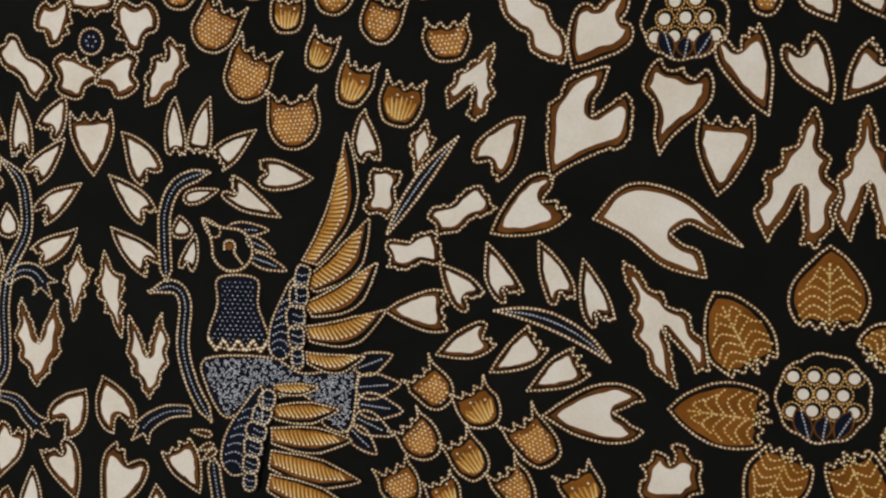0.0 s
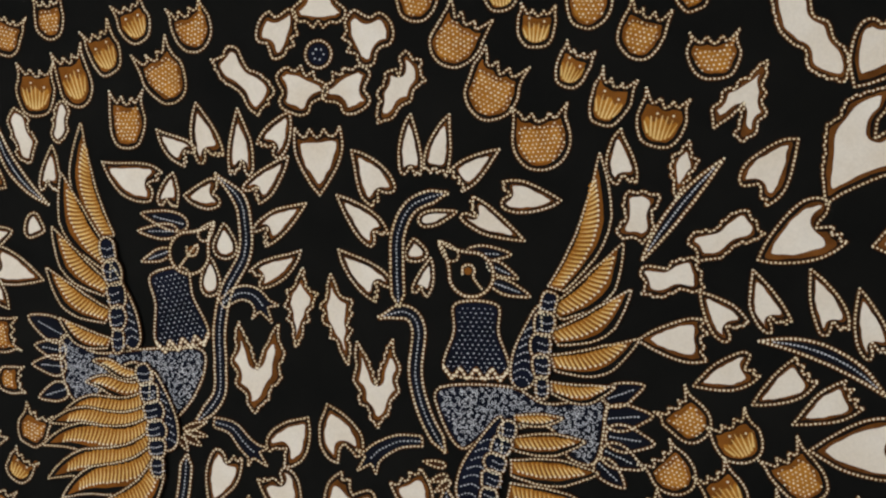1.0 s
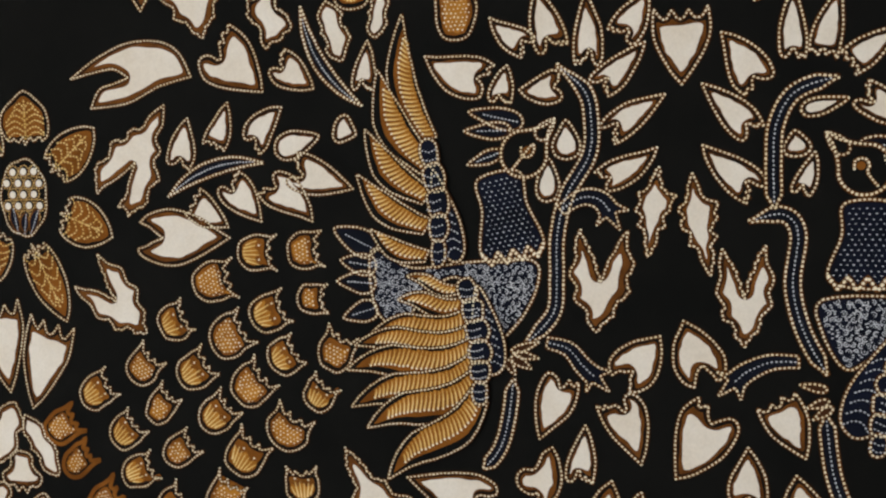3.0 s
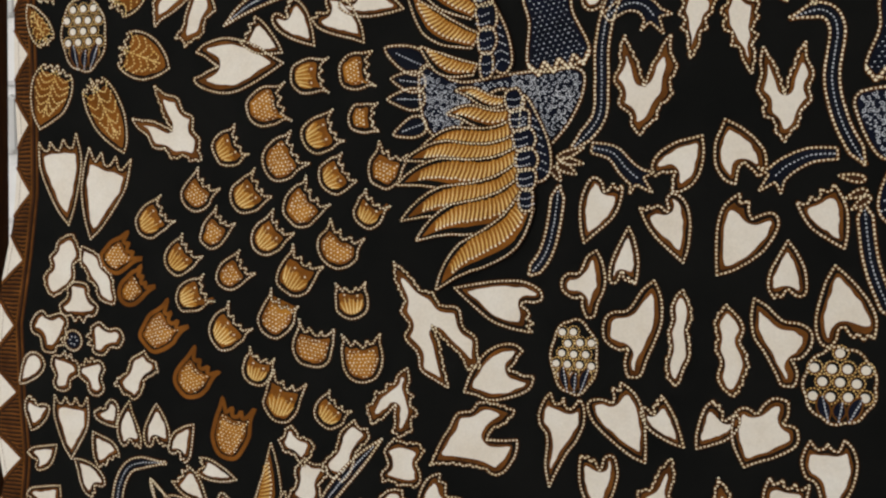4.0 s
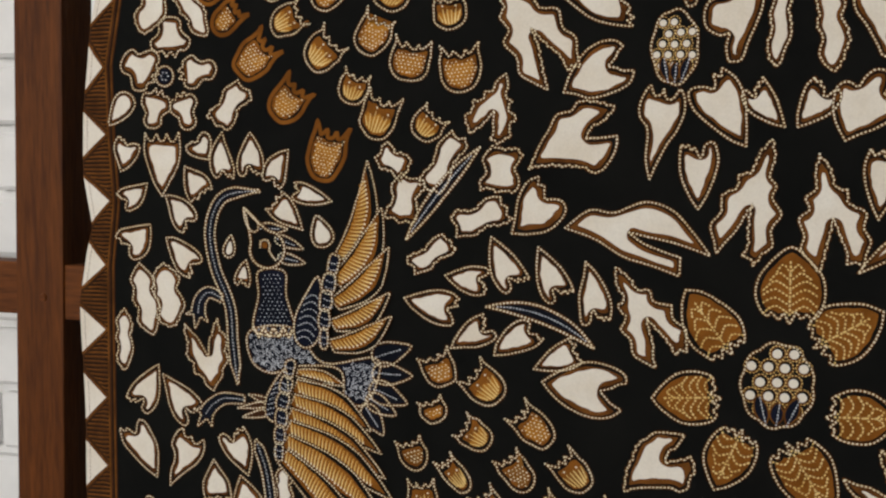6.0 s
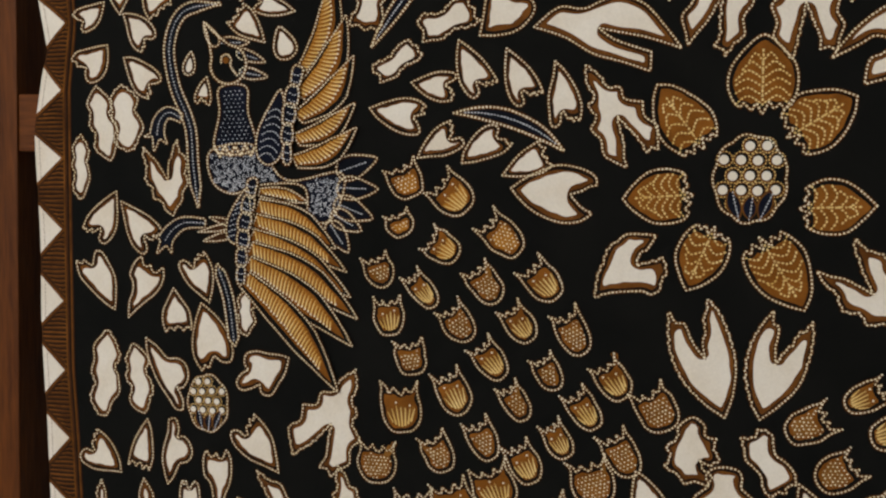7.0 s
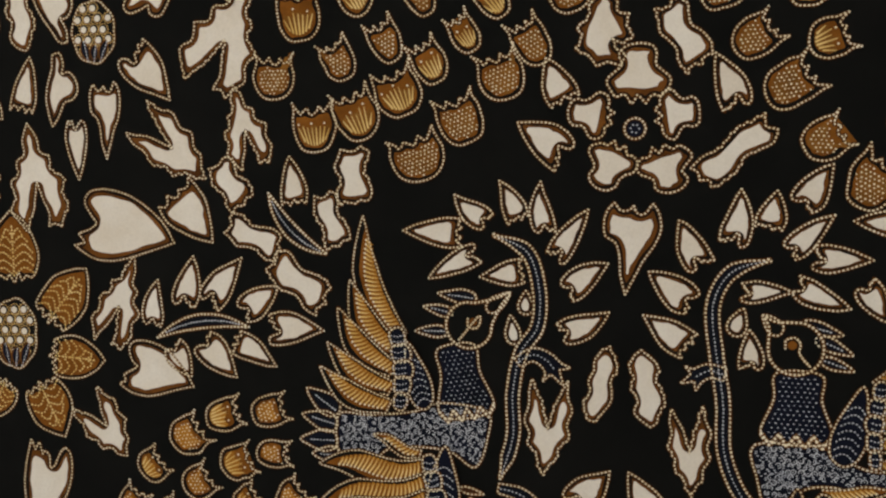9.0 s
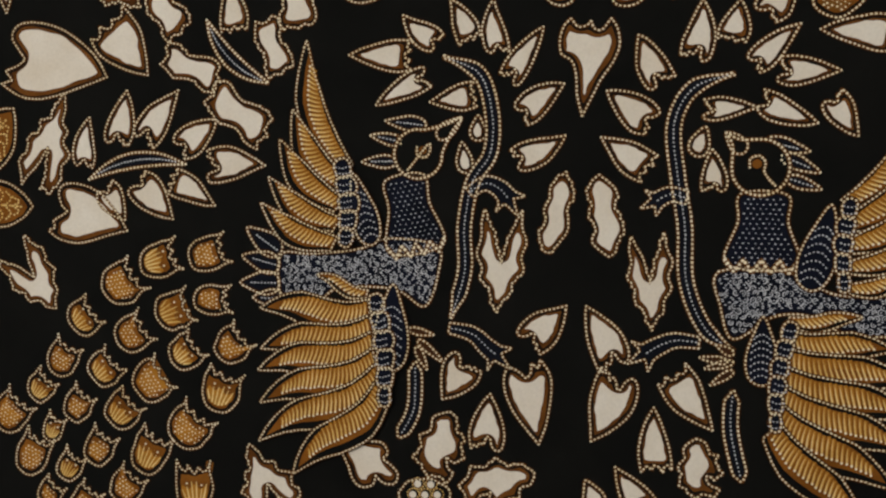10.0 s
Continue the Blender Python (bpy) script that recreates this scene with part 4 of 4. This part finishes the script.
place([
    ("i", -9, 1300, -10, 1255, 16),
    ("i", 4, 1333, 14, 1282, 23),
    ("h", 14, 1361, -8, 1343, 26),
    ("h", 18, 1261, -1, 1228, 24),
    ("i", 24, 1333, 30, 1288, 26),
    ("h", 27, 1352, 51, 1330, 21),
    ("d", 78, 1354, 75, 1339, 9),
    ("h", 89, 1337, 85, 1319, 12),
    ("h", 131, 1359, 110, 1379, 18),
    ("d", 141, 1368, 148, 1348, 16),
    ("h", 152, 1378, 124, 1385, 14),
    ("h", 203, 1314, 239, 1305, 23),
    ("b", 208, 1334, 235, 1353, 15),
])
place([
    ("h", 231, 1330, 260, 1327, 19),
    ("h", 235, 1282, 262, 1298, 19),
    ("b", 237, 1361, 272, 1375, 19),
    ("l", 258, 1310, 329, 1285, 10),
    ("h", 262, 1355, 279, 1323, 21),
    ("h", 264, 1278, 291, 1297, 20),
    ("n", 276, 1358, 302, 1385, 32),
    ("h", 290, 1271, 318, 1285, 18),
    ("h", 292, 1349, 307, 1316, 21),
    ("c", 295, 1263, 348, 1257, 35),
    ("z", 310, 1361, 389, 1340, -39),
    ("h", 323, 1340, 329, 1301, 20),
    ("y", 341, 1337, 375, 1280, 36),
    ("p", 384, 1324, 412, 1285, 32),
])
place([
    ("h", 390, 1374, 390, 1415, 23),
    ("p", 444, 1352, 444, 1306, 39),
    ("h", 491, 1369, 497, 1409, 22),
    ("p", 495, 1315, 458, 1292, 35),
    ("t", 520, 1379, 516, 1433, 28),
    ("s", 552, 1354, 490, 1330, 37),
    ("i", 8, 1162, 2, 1101, 26),
    ("n", 14, 1178, -6, 1216, 25),
    ("h", 22, 1253, 46, 1223, 24),
    ("t", 25, 1173, 45, 1211, 26),
    ("i", 29, 1154, 35, 1105, 22),
    ("U", 39, 1158, 66, 1109, -28),
    ("h", 61, 1194, 64, 1164, 22),
])
place([
    ("v", 62, 1244, 54, 1293, 34),
    ("h", 81, 1184, 93, 1140, 31),
    ("x", 81, 1233, 107, 1238, 4),
    ("x", 85, 1227, 107, 1232, 5),
    ("h", 88, 1185, 74, 1216, 24),
    ("x", 90, 1243, 105, 1239, 4),
    ("i", 115, 1193, 114, 1163, 15),
    ("u", 145, 1149, 108, 1129, 32),
    ("y", 192, 1143, 160, 1077, 48),
    ("f", 226, 1232, 220, 1247, 19),
    ("f", 232, 1257, 222, 1278, 24),
])
place([
    ("g", 268, 1249, 247, 1267, 26),
    ("a", 348, 1196, 386, 1229, -40),
    ("p", 364, 1256, 406, 1259, 33),
])
place([
    ("p", 402, 1201, 419, 1240, 30),
    ("p", 470, 1191, 444, 1234, 34),
    ("p", 507, 1252, 466, 1251, 32),
    ("f", 520, 1159, 540, 1169, 22),
    ("v", 527, 1180, 487, 1224, 37),
    ("y", 0, 1054, -3, 1000, 27),
    ("m", 16, 1062, -11, 1081, 28),
    ("y", 34, 1058, 43, 988, 42),
    ("h", 38, 1101, 30, 1065, 18),
    ("U", 53, 1056, 60, 1103, 25),
    ("h", 71, 1021, 70, 1060, 15),
    ("t", 92, 1034, 91, 1082, 22),
    ("m", 137, 1071, 109, 1102, 27),
])
place([
    ("v", 160, 1021, 114, 1061, 34),
    ("b", 168, 1030, 186, 1004, 21),
    ("y", 180, 1078, 193, 1027, 30),
    ("h", 216, 1034, 219, 1003, 17),
    ("g", 234, 1036, 231, 1066, 29),
    ("b", 256, 1038, 258, 1004, 22),
    ("g", 265, 1043, 254, 1073, 28),
    ("g", 291, 1057, 280, 1085, 29),
])
place([
    ("g", 311, 1076, 298, 1101, 21),
    ("f", 329, 1040, 318, 1068, 28),
    ("f", 353, 1065, 343, 1093, 28),
    ("h", 357, 1051, 386, 1030, 23),
    ("h", 374, 1088, 386, 1062, 19),
    ("q", 387, 1057, 413, 1052, 25),
    ("f", 393, 1114, 379, 1140, 25),
    ("o", 408, 1124, 408, 1082, 32),
    ("k", 426, 1125, 403, 1192, 36),
    ("q", 427, 1094, 427, 1060, 33),
])
place([
    ("b", 441, 1116, 462, 1081, 20),
    ("k", 446, 1125, 463, 1188, 34),
    ("q", 461, 1055, 436, 1053, 26),
    ("h", 469, 1087, 482, 1056, 18),
    ("f", 497, 1061, 523, 1077, 27),
    ("b", 499, 1048, 461, 1016, 19),
    ("f", 517, 1032, 539, 1044, 24),
    ("g", 519, 1089, 541, 1097, 23),
    ("h", 532, 1024, 515, 1001, 18),
    ("g", 565, 1038, 576, 1060, 22),
    ("p", -14, 960, 1, 933, 19),
])
place([
    ("p", 19, 1000, 20, 952, 38),
    ("p", 74, 963, 43, 926, 33),
    ("p", 85, 902, 44, 905, 29),
    ("y", 109, 971, 86, 913, 31),
    ("l", 124, 919, 187, 927, 9),
    ("h", 125, 956, 120, 926, 15),
    ("n", 138, 980, 70, 996, 47),
    ("h", 150, 971, 142, 939, 18),
    ("h", 164, 980, 137, 1013, 31),
    ("b", 174, 992, 209, 976, 19),
    ("h", 183, 970, 159, 941, 19),
    ("L", 202, 1011, 240, 973, 9),
    ("b", 203, 969, 238, 943, 23),
    ("h", 205, 902, 176, 918, 17),
])
place([
    ("h", 207, 953, 182, 936, 19),
    ("h", 236, 926, 200, 925, 21),
    ("b", 237, 1010, 248, 978, 18),
    ("h", 288, 988, 325, 986, 18),
    ("f", 302, 1018, 292, 1045, 34),
    ("h", 303, 959, 334, 975, 14),
    ("h", 320, 1009, 340, 992, 15),
    ("h", 335, 960, 361, 964, 15),
    ("h", 347, 1017, 358, 993, 14),
    ("d", 353, 937, 355, 920, 9),
    ("d", 362, 952, 362, 938, 9),
    ("h", 371, 1016, 374, 986, 14),
    ("h", 399, 1000, 379, 970, 14),
])
place([
    ("q", 405, 1012, 417, 1038, 27),
    ("h", 410, 968, 385, 951, 17),
    ("h", 411, 940, 382, 926, 16),
    ("i", 411, 919, 400, 874, 17),
    ("t", 420, 951, 425, 1003, 32),
    ("i", 429, 918, 435, 873, 20),
    ("h", 430, 939, 457, 920, 18),
    ("h", 433, 964, 459, 946, 19),
    ("q", 447, 1010, 438, 1036, 29),
    ("h", 450, 994, 463, 966, 17),
    ("h", 484, 1011, 479, 979, 17),
    ("d", 486, 943, 480, 928, 11),
])
place([
    ("h", 489, 931, 490, 908, 14),
    ("h", 503, 1010, 498, 988, 16),
    ("h", 512, 953, 484, 952, 12),
    ("h", 533, 996, 509, 975, 14),
    ("h", 543, 944, 513, 957, 14),
    ("h", 544, 993, 582, 989, 19),
    ("f", 545, 1001, 561, 1028, 28),
    ("h", 554, 971, 522, 972, 15),
    ("h", 563, 937, 549, 958, 15),
    ("p", -3, 861, 11, 888, 26),
    ("p", 54, 850, 35, 888, 32),
    ("v", 99, 840, 70, 878, 32),
])
place([
    ("n", 148, 888, 99, 902, 37),
    ("h", 147, 894, 133, 914, 17),
    ("g", 156, 866, 181, 874, 22),
    ("h", 178, 895, 154, 918, 21),
    ("f", 188, 870, 212, 878, 21),
])
place([
    ("x", 332, 808, 326, 821, 4),
    ("x", 336, 828, 322, 831, 4),
    ("h", 340, 791, 355, 814, 22),
    ("x", 342, 812, 327, 825, 4),
    ("o", 345, 784, 335, 744, 29),
    ("h", 368, 795, 366, 762, 20),
    ("v", 372, 842, 377, 899, 28),
    ("h", 411, 845, 389, 824, 21),
    ("h", 422, 846, 438, 811, 20),
])
place([
    ("v", 458, 833, 456, 885, 24),
    ("h", 459, 789, 461, 753, 18),
    ("x", 483, 818, 498, 816, 4),
    ("x", 486, 812, 501, 816, 4),
    ("x", 489, 803, 501, 811, 4),
    ("x", 492, 825, 501, 820, 4),
    ("h", 26, 780, 44, 845, 35),
])
place([
    ("y", 223, 760, 242, 718, 36),
    ("u", 279, 763, 313, 742, 29),
    ("o", 394, 750, 351, 737, 28),
    ("h", 396, 767, 386, 813, 27),
])
place([
    ("d", 422, 747, 429, 731, 12),
    ("h", 425, 769, 441, 808, 25),
    ("h", 438, 755, 456, 732, 16),
    ("o", 482, 773, 485, 740, 25),
    ("h", 490, 778, 468, 809, 21),
])
place([
    ("f", 133, 848, 154, 863, 27),
    ("g", 110, 828, 125, 840, 24),
    ("g", 166, 835, 188, 844, 24),
    ("f", 190, 846, 214, 847, 18),
    ("f", 140, 819, 159, 831, 24),
    ("g", 176, 808, 192, 821, 22),
    ("f", 206, 812, 222, 827, 22),
    ("f", 97, 799, 108, 819, 21),
    ("g", 123, 796, 138, 810, 23),
    ("f", 152, 789, 171, 803, 27),
    ("g", 202, 780, 210, 804, 25),
    ("g", 81, 783, 93, 798, 19),
    ("f", 106, 771, 118, 789, 19),
    ("g", 134, 769, 149, 786, 23),
])
place([
    ("f", 178, 758, 193, 779, 28),
    ("f", 58, 764, 74, 784, 25),
    ("g", 91, 757, 98, 773, 14),
    ("f", 74, 736, 86, 761, 22),
    ("f", 120, 744, 131, 764, 20),
    ("g", 153, 740, 165, 765, 24),
    ("g", 100, 733, 110, 750, 17),
    ("f", 137, 721, 149, 740, 22),
    ("f", 86, 717, 96, 731, 17),
    ("g", 188, 717, 187, 748, 25),
    ("f", 109, 711, 121, 729, 19),
])
place([
    ("g", 261, 1219, 241, 1231, 21),
    ("f", 301, 1222, 278, 1243, 22),
    ("f", 213, 1199, 205, 1219, 20),
    ("g", 246, 1187, 229, 1208, 16),
    ("f", 287, 1191, 271, 1213, 21),
    ("g", 325, 1194, 306, 1215, 22),
    ("g", 217, 1167, 214, 1192, 21),
    ("f", 269, 1166, 254, 1187, 21),
    ("g", 309, 1167, 293, 1188, 19),
    ("f", 341, 1160, 328, 1186, 20),
    ("f", 232, 1142, 228, 1164, 22),
    ("g", 291, 1143, 274, 1164, 20),
    ("f", 325, 1137, 314, 1157, 17),
    ("g", 367, 1133, 352, 1155, 21),
])
place([
    ("g", 225, 1103, 222, 1136, 28),
    ("g", 265, 1118, 252, 1145, 22),
    ("f", 306, 1116, 292, 1138, 17),
    ("g", 350, 1113, 334, 1136, 19),
    ("f", 284, 1089, 272, 1114, 20),
    ("f", 254, 1080, 243, 1103, 21),
    ("g", 332, 1094, 320, 1115, 17),
    ("f", 373, 1085, 358, 1111, 21),
    ("f", 207, 1069, 207, 1096, 27),
])
place([
    ("g", 193, 1641, 218, 1642, 23),
    ("f", 226, 1642, 248, 1645, 24),
    ("f", 162, 1620, 190, 1626, 26),
    ("g", 201, 1600, 225, 1610, 24),
    ("f", 232, 1614, 251, 1615, 19),
    ("g", 139, 1591, 158, 1602, 24),
    ("f", 175, 1582, 198, 1597, 27),
    ("g", 214, 1573, 232, 1584, 23),
    ("f", 252, 1572, 262, 1595, 23),
    ("f", 118, 1558, 134, 1577, 23),
    ("g", 152, 1559, 173, 1574, 24),
    ("f", 191, 1550, 211, 1569, 27),
    ("g", 241, 1548, 251, 1565, 21),
    ("g", 81, 1542, 103, 1557, 23),
])
place([
    ("f", 131, 1533, 146, 1553, 19),
    ("g", 168, 1531, 187, 1549, 23),
    ("f", 219, 1522, 231, 1545, 29),
    ("g", 104, 1516, 121, 1533, 23),
    ("f", 141, 1508, 161, 1523, 21),
    ("g", 189, 1504, 204, 1528, 27),
    ("g", 110, 1494, 133, 1505, 21),
    ("f", 176, 1475, 188, 1500, 25),
    ("g", 137, 1468, 156, 1487, 26),
    ("g", 235, 1489, 233, 1511, 23),
    ("f", 205, 1457, 210, 1483, 28),
    ("f", 242, 1449, 240, 1478, 28),
    ("g", 165, 1443, 172, 1463, 21),
    ("g", 181, 1420, 191, 1448, 27),
])
place([
    ("g", 213, 1420, 226, 1436, 22),
    ("F", 54, 1518, 77, 1532, 25),
    ("F", 67, 1495, 87, 1511, 21),
    ("F", 85, 1465, 110, 1487, 29),
    ("F", 112, 1434, 131, 1457, 29),
    ("F", 144, 1393, 154, 1428, 31),
])
place([
    ("f", 634, 1812, 643, 1840, 26),
    ("f", 678, 1800, 676, 1825, 29),
    ("g", 597, 1797, 606, 1819, 19),
    ("g", 617, 1776, 627, 1803, 23),
    ("g", 647, 1764, 653, 1792, 27),
    ("f", 365, 1792, 346, 1824, 28),
    ("f", 331, 1764, 330, 1798, 25),
])
place([
    ("g", 494, 1135, 516, 1148, 18),
    ("f", 462, 1116, 487, 1130, 22),
    ("g", 508, 1117, 530, 1125, 21),
    ("f", 480, 1088, 502, 1103, 23),
])

stem([(388, 1748), (403, 1734), (407, 1718), (406, 1699), (394, 1677), (389, 1654), (389, 1631), (387, 1611), (370, 1592)])
horn([(391, 1669), (402, 1676), (412, 1675), (418, 1668)])
horn([(384, 1595), (396, 1592), (404, 1583), (411, 1577)])
stem([(365, 1573), (362, 1549), (357, 1532), (348, 1520)])
stem([(531, 1738), (511, 1731), (502, 1715), (501, 1695), (502, 1671)])
stem([(490, 1664), (506, 1668), (514, 1658), (512, 1631), (518, 1607), (530, 1585)])
horn([(516, 1591), (502, 1590), (490, 1584), (484, 1578)])
stem([(530, 1564), (535, 1531), (546, 1503)])
stem([(100, 1385), (73, 1381), (62, 1360), (65, 1333), (76, 1305), (78, 1278), (81, 1250)])
stem([(94, 1211), (102, 1188), (106, 1156)])
horn([(86, 1239), (70, 1239), (60, 1233), (55, 1226)])
horn([(70, 1310), (60, 1314), (53, 1308), (51, 1298)])
stem([(343, 985), (363, 975), (370, 953), (369, 931), (359, 915), (354, 890), (354, 864), (346, 838)])
horn([(357, 909), (366, 914), (374, 911), (379, 905)])
horn([(345, 832), (358, 829), (366, 822), (372, 817)])
stem([(325, 812), (324, 785), (315, 768)])
stem([(500, 971), (479, 964), (469, 945), (471, 917), (475, 889), (476, 859), (486, 834), (501, 822)])
horn([(483, 826), (470, 827), (460, 823), (454, 819)])
horn([(476, 905), (467, 907), (459, 903)], 7, 9)
stem([(501, 800), (500, 778), (506, 750)])

bird = plumed()
wing(bird, [(299, 1780), (284, 1749), (276, 1715), (271, 1689), (279, 1657)], (315, 1709), (314, 1642), 0.0, 0.12)
covert(bird, 0, [(318, 1691), (332, 1640)], 14, 0)
row(bird, 5, [(315, 1708), (322, 1637)], 12, 0)
wing(bird, [(301, 1630), (296, 1616), (279, 1595), (269, 1588), (264, 1573), (267, 1551), (277, 1539), (290, 1509)], (333, 1623), (346, 1564), 0.05, 0.03)
covert(bird, 0, [(344, 1626), (354, 1576)], 17, 0)
row(bird, 6, [(338, 1629), (347, 1559)], 13, 0)
neck(bird, 0, [(356, 1685), (364, 1647)], 25, 32)
body(bird, 0, [(375, 1641), (378, 1626), (367, 1605), (352, 1596), (335, 1629), (315, 1622), (297, 1601), (282, 1611), (280, 1645), (304, 1635), (339, 1639)])
tail(bird, 0, [(256, 1657), (260, 1638), (258, 1626), (262, 1604), (282, 1645), (282, 1635), (282, 1625), (283, 1611)])
head(bird, 0, [(370, 1700), (387, 1719)], 13, 0)
tail(bird, 1, [(338, 1724), (336, 1713), (338, 1694), (369, 1717), (362, 1713), (357, 1701)])
bird = plumed()
wing(bird, [(617, 1761), (631, 1711), (636, 1685), (641, 1657), (628, 1629)], (594, 1684), (592, 1627), 0.0, 0.12)
covert(bird, 0, [(584, 1674), (574, 1626)], 15, 0)
row(bird, 5, [(590, 1682), (586, 1621)], 11, 0)
wing(bird, [(599, 1609), (612, 1596), (620, 1578), (625, 1553), (622, 1535), (606, 1516)], (571, 1607), (566, 1535), 0.0, 0.03)
covert(bird, 0, [(563, 1609), (543, 1554)], 20, 0)
row(bird, 6, [(568, 1606), (554, 1545)], 12, 0)
neck(bird, 0, [(548, 1671), (548, 1636)], 25, 34)
body(bird, 0, [(527, 1624), (568, 1626), (589, 1617), (620, 1621), (622, 1607), (617, 1584), (602, 1586), (589, 1604), (555, 1596), (539, 1588), (527, 1607)])
tail(bird, 0, [(644, 1630), (649, 1613), (650, 1597), (644, 1582), (634, 1570), (622, 1621), (622, 1610), (623, 1600), (621, 1592), (618, 1585)])
head(bird, 0, [(545, 1691), (526, 1710)], 13, 0)
tail(bird, 1, [(568, 1703), (572, 1689), (579, 1679), (542, 1703), (554, 1698), (557, 1687)])
bird = plumed()
wing(bird, [(178, 1405), (188, 1374), (193, 1348), (194, 1318), (195, 1302)], (157, 1337), (152, 1280), 0.0, 0.12)
covert(bird, 0, [(143, 1327), (132, 1279)], 18, 0)
row(bird, 5, [(155, 1342), (146, 1279)], 9, 0)
wing(bird, [(161, 1253), (180, 1223), (187, 1208), (190, 1191), (195, 1177), (191, 1159), (181, 1128)], (126, 1260), (115, 1202), 0.0, -0.05)
covert(bird, 0, [(118, 1263), (108, 1226)], 15, 0)
row(bird, 6, [(122, 1269), (112, 1199)], 9, 0)
neck(bird, 0, [(108, 1327), (109, 1291)], 20, 27)
body(bird, 0, [(91, 1288), (124, 1291), (145, 1268), (183, 1273), (183, 1254), (173, 1240), (161, 1245), (157, 1264), (128, 1265), (107, 1259), (92, 1267)])
tail(bird, 0, [(208, 1282), (208, 1262), (205, 1243), (197, 1235), (188, 1221), (181, 1273), (181, 1263), (179, 1253), (177, 1246), (175, 1240)])
head(bird, 0, [(105, 1345), (88, 1373)], 13, 0)
tail(bird, 1, [(120, 1359), (131, 1346), (133, 1336), (98, 1359), (111, 1353), (113, 1340)])
bird = plumed()
wing(bird, [(263, 997), (254, 958), (246, 941), (239, 919), (234, 904)], (285, 924), (278, 880), 0.0, 0.12)
covert(bird, 0, [(290, 920), (301, 880)], 14, 0)
row(bird, 5, [(284, 928), (286, 879)], 12, 0)
wing(bird, [(267, 862), (232, 842), (232, 818), (230, 805), (231, 786), (230, 763), (251, 744)], (297, 851), (306, 796), 0.05, 0.03)
covert(bird, 0, [(313, 857), (310, 807)], 19, 0)
row(bird, 6, [(303, 851), (308, 787)], 11, 0)
neck(bird, 0, [(320, 915), (326, 880)], 23, 30)
body(bird, 0, [(310, 883), (338, 879), (339, 864), (331, 844), (313, 854), (279, 854), (265, 842), (247, 843), (245, 873), (265, 874), (293, 877)])
tail(bird, 0, [(225, 889), (222, 873), (220, 857), (228, 848), (245, 875), (244, 867), (244, 857), (246, 848)])
head(bird, 0, [(328, 931), (353, 951)], 14, 0)
tail(bird, 1, [(309, 950), (300, 942), (295, 927), (332, 947), (318, 938), (315, 927)])
bird = plumed()
wing(bird, fan(5, (591, 945), (597, 904), (587, 865)), (558, 901), (559, 856), 0.0, 0.12)
covert(bird, 0, [(550, 901), (539, 856)], 17, 0)
row(bird, 5, [(559, 904), (556, 855)], 9, 0)
wing(bird, fan(7, (567, 841), (596, 788), (569, 729)), (530, 838), (521, 779), 0.03, 0.03)
covert(bird, 0, [(516, 841), (515, 804)], 15, 0)
row(bird, 6, [(530, 838), (522, 779)], 9, 0)
neck(bird, 0, [(516, 904), (515, 871)], 25, 34)
body(bird, 0, [(493, 865), (529, 865), (553, 853), (587, 851), (587, 833), (559, 832), (542, 841), (522, 841), (501, 828), (494, 846)])
head(bird, 0, [(514, 921), (496, 940)], 15, 0)
tail(bird, 1, [(539, 929), (544, 918), (545, 909), (517, 935), (525, 927), (528, 915)])

# ---- white brick wall ----
bm = bmesh.new()
bmesh.ops.create_cube(bm, size=1)
for vert in bm.verts:
    vert.co = Vector((vert.co.x * 0.212, vert.co.y * 0.02, vert.co.z * 0.064))
bmesh.ops.bevel(bm, geom=bm.edges[:], offset=0.004, segments=1, affect="EDGES")
brick_mesh = bpy.data.meshes.new("brick")
bm.to_mesh(brick_mesh)
bm.free()
brick_mesh.materials.append(PAINT)
random.seed(5)
for course in range(16):
    for k in range(6):
        brick = new("brick", brick_mesh)
        brick.parent = wall_north
        at = Vector((-1.05 + k * 0.222 + (course % 2) * 0.111, 0.309 + random.uniform(-0.001, 0.001), 0.75 + course * 0.074))
        brick.location = at - wall_north.location
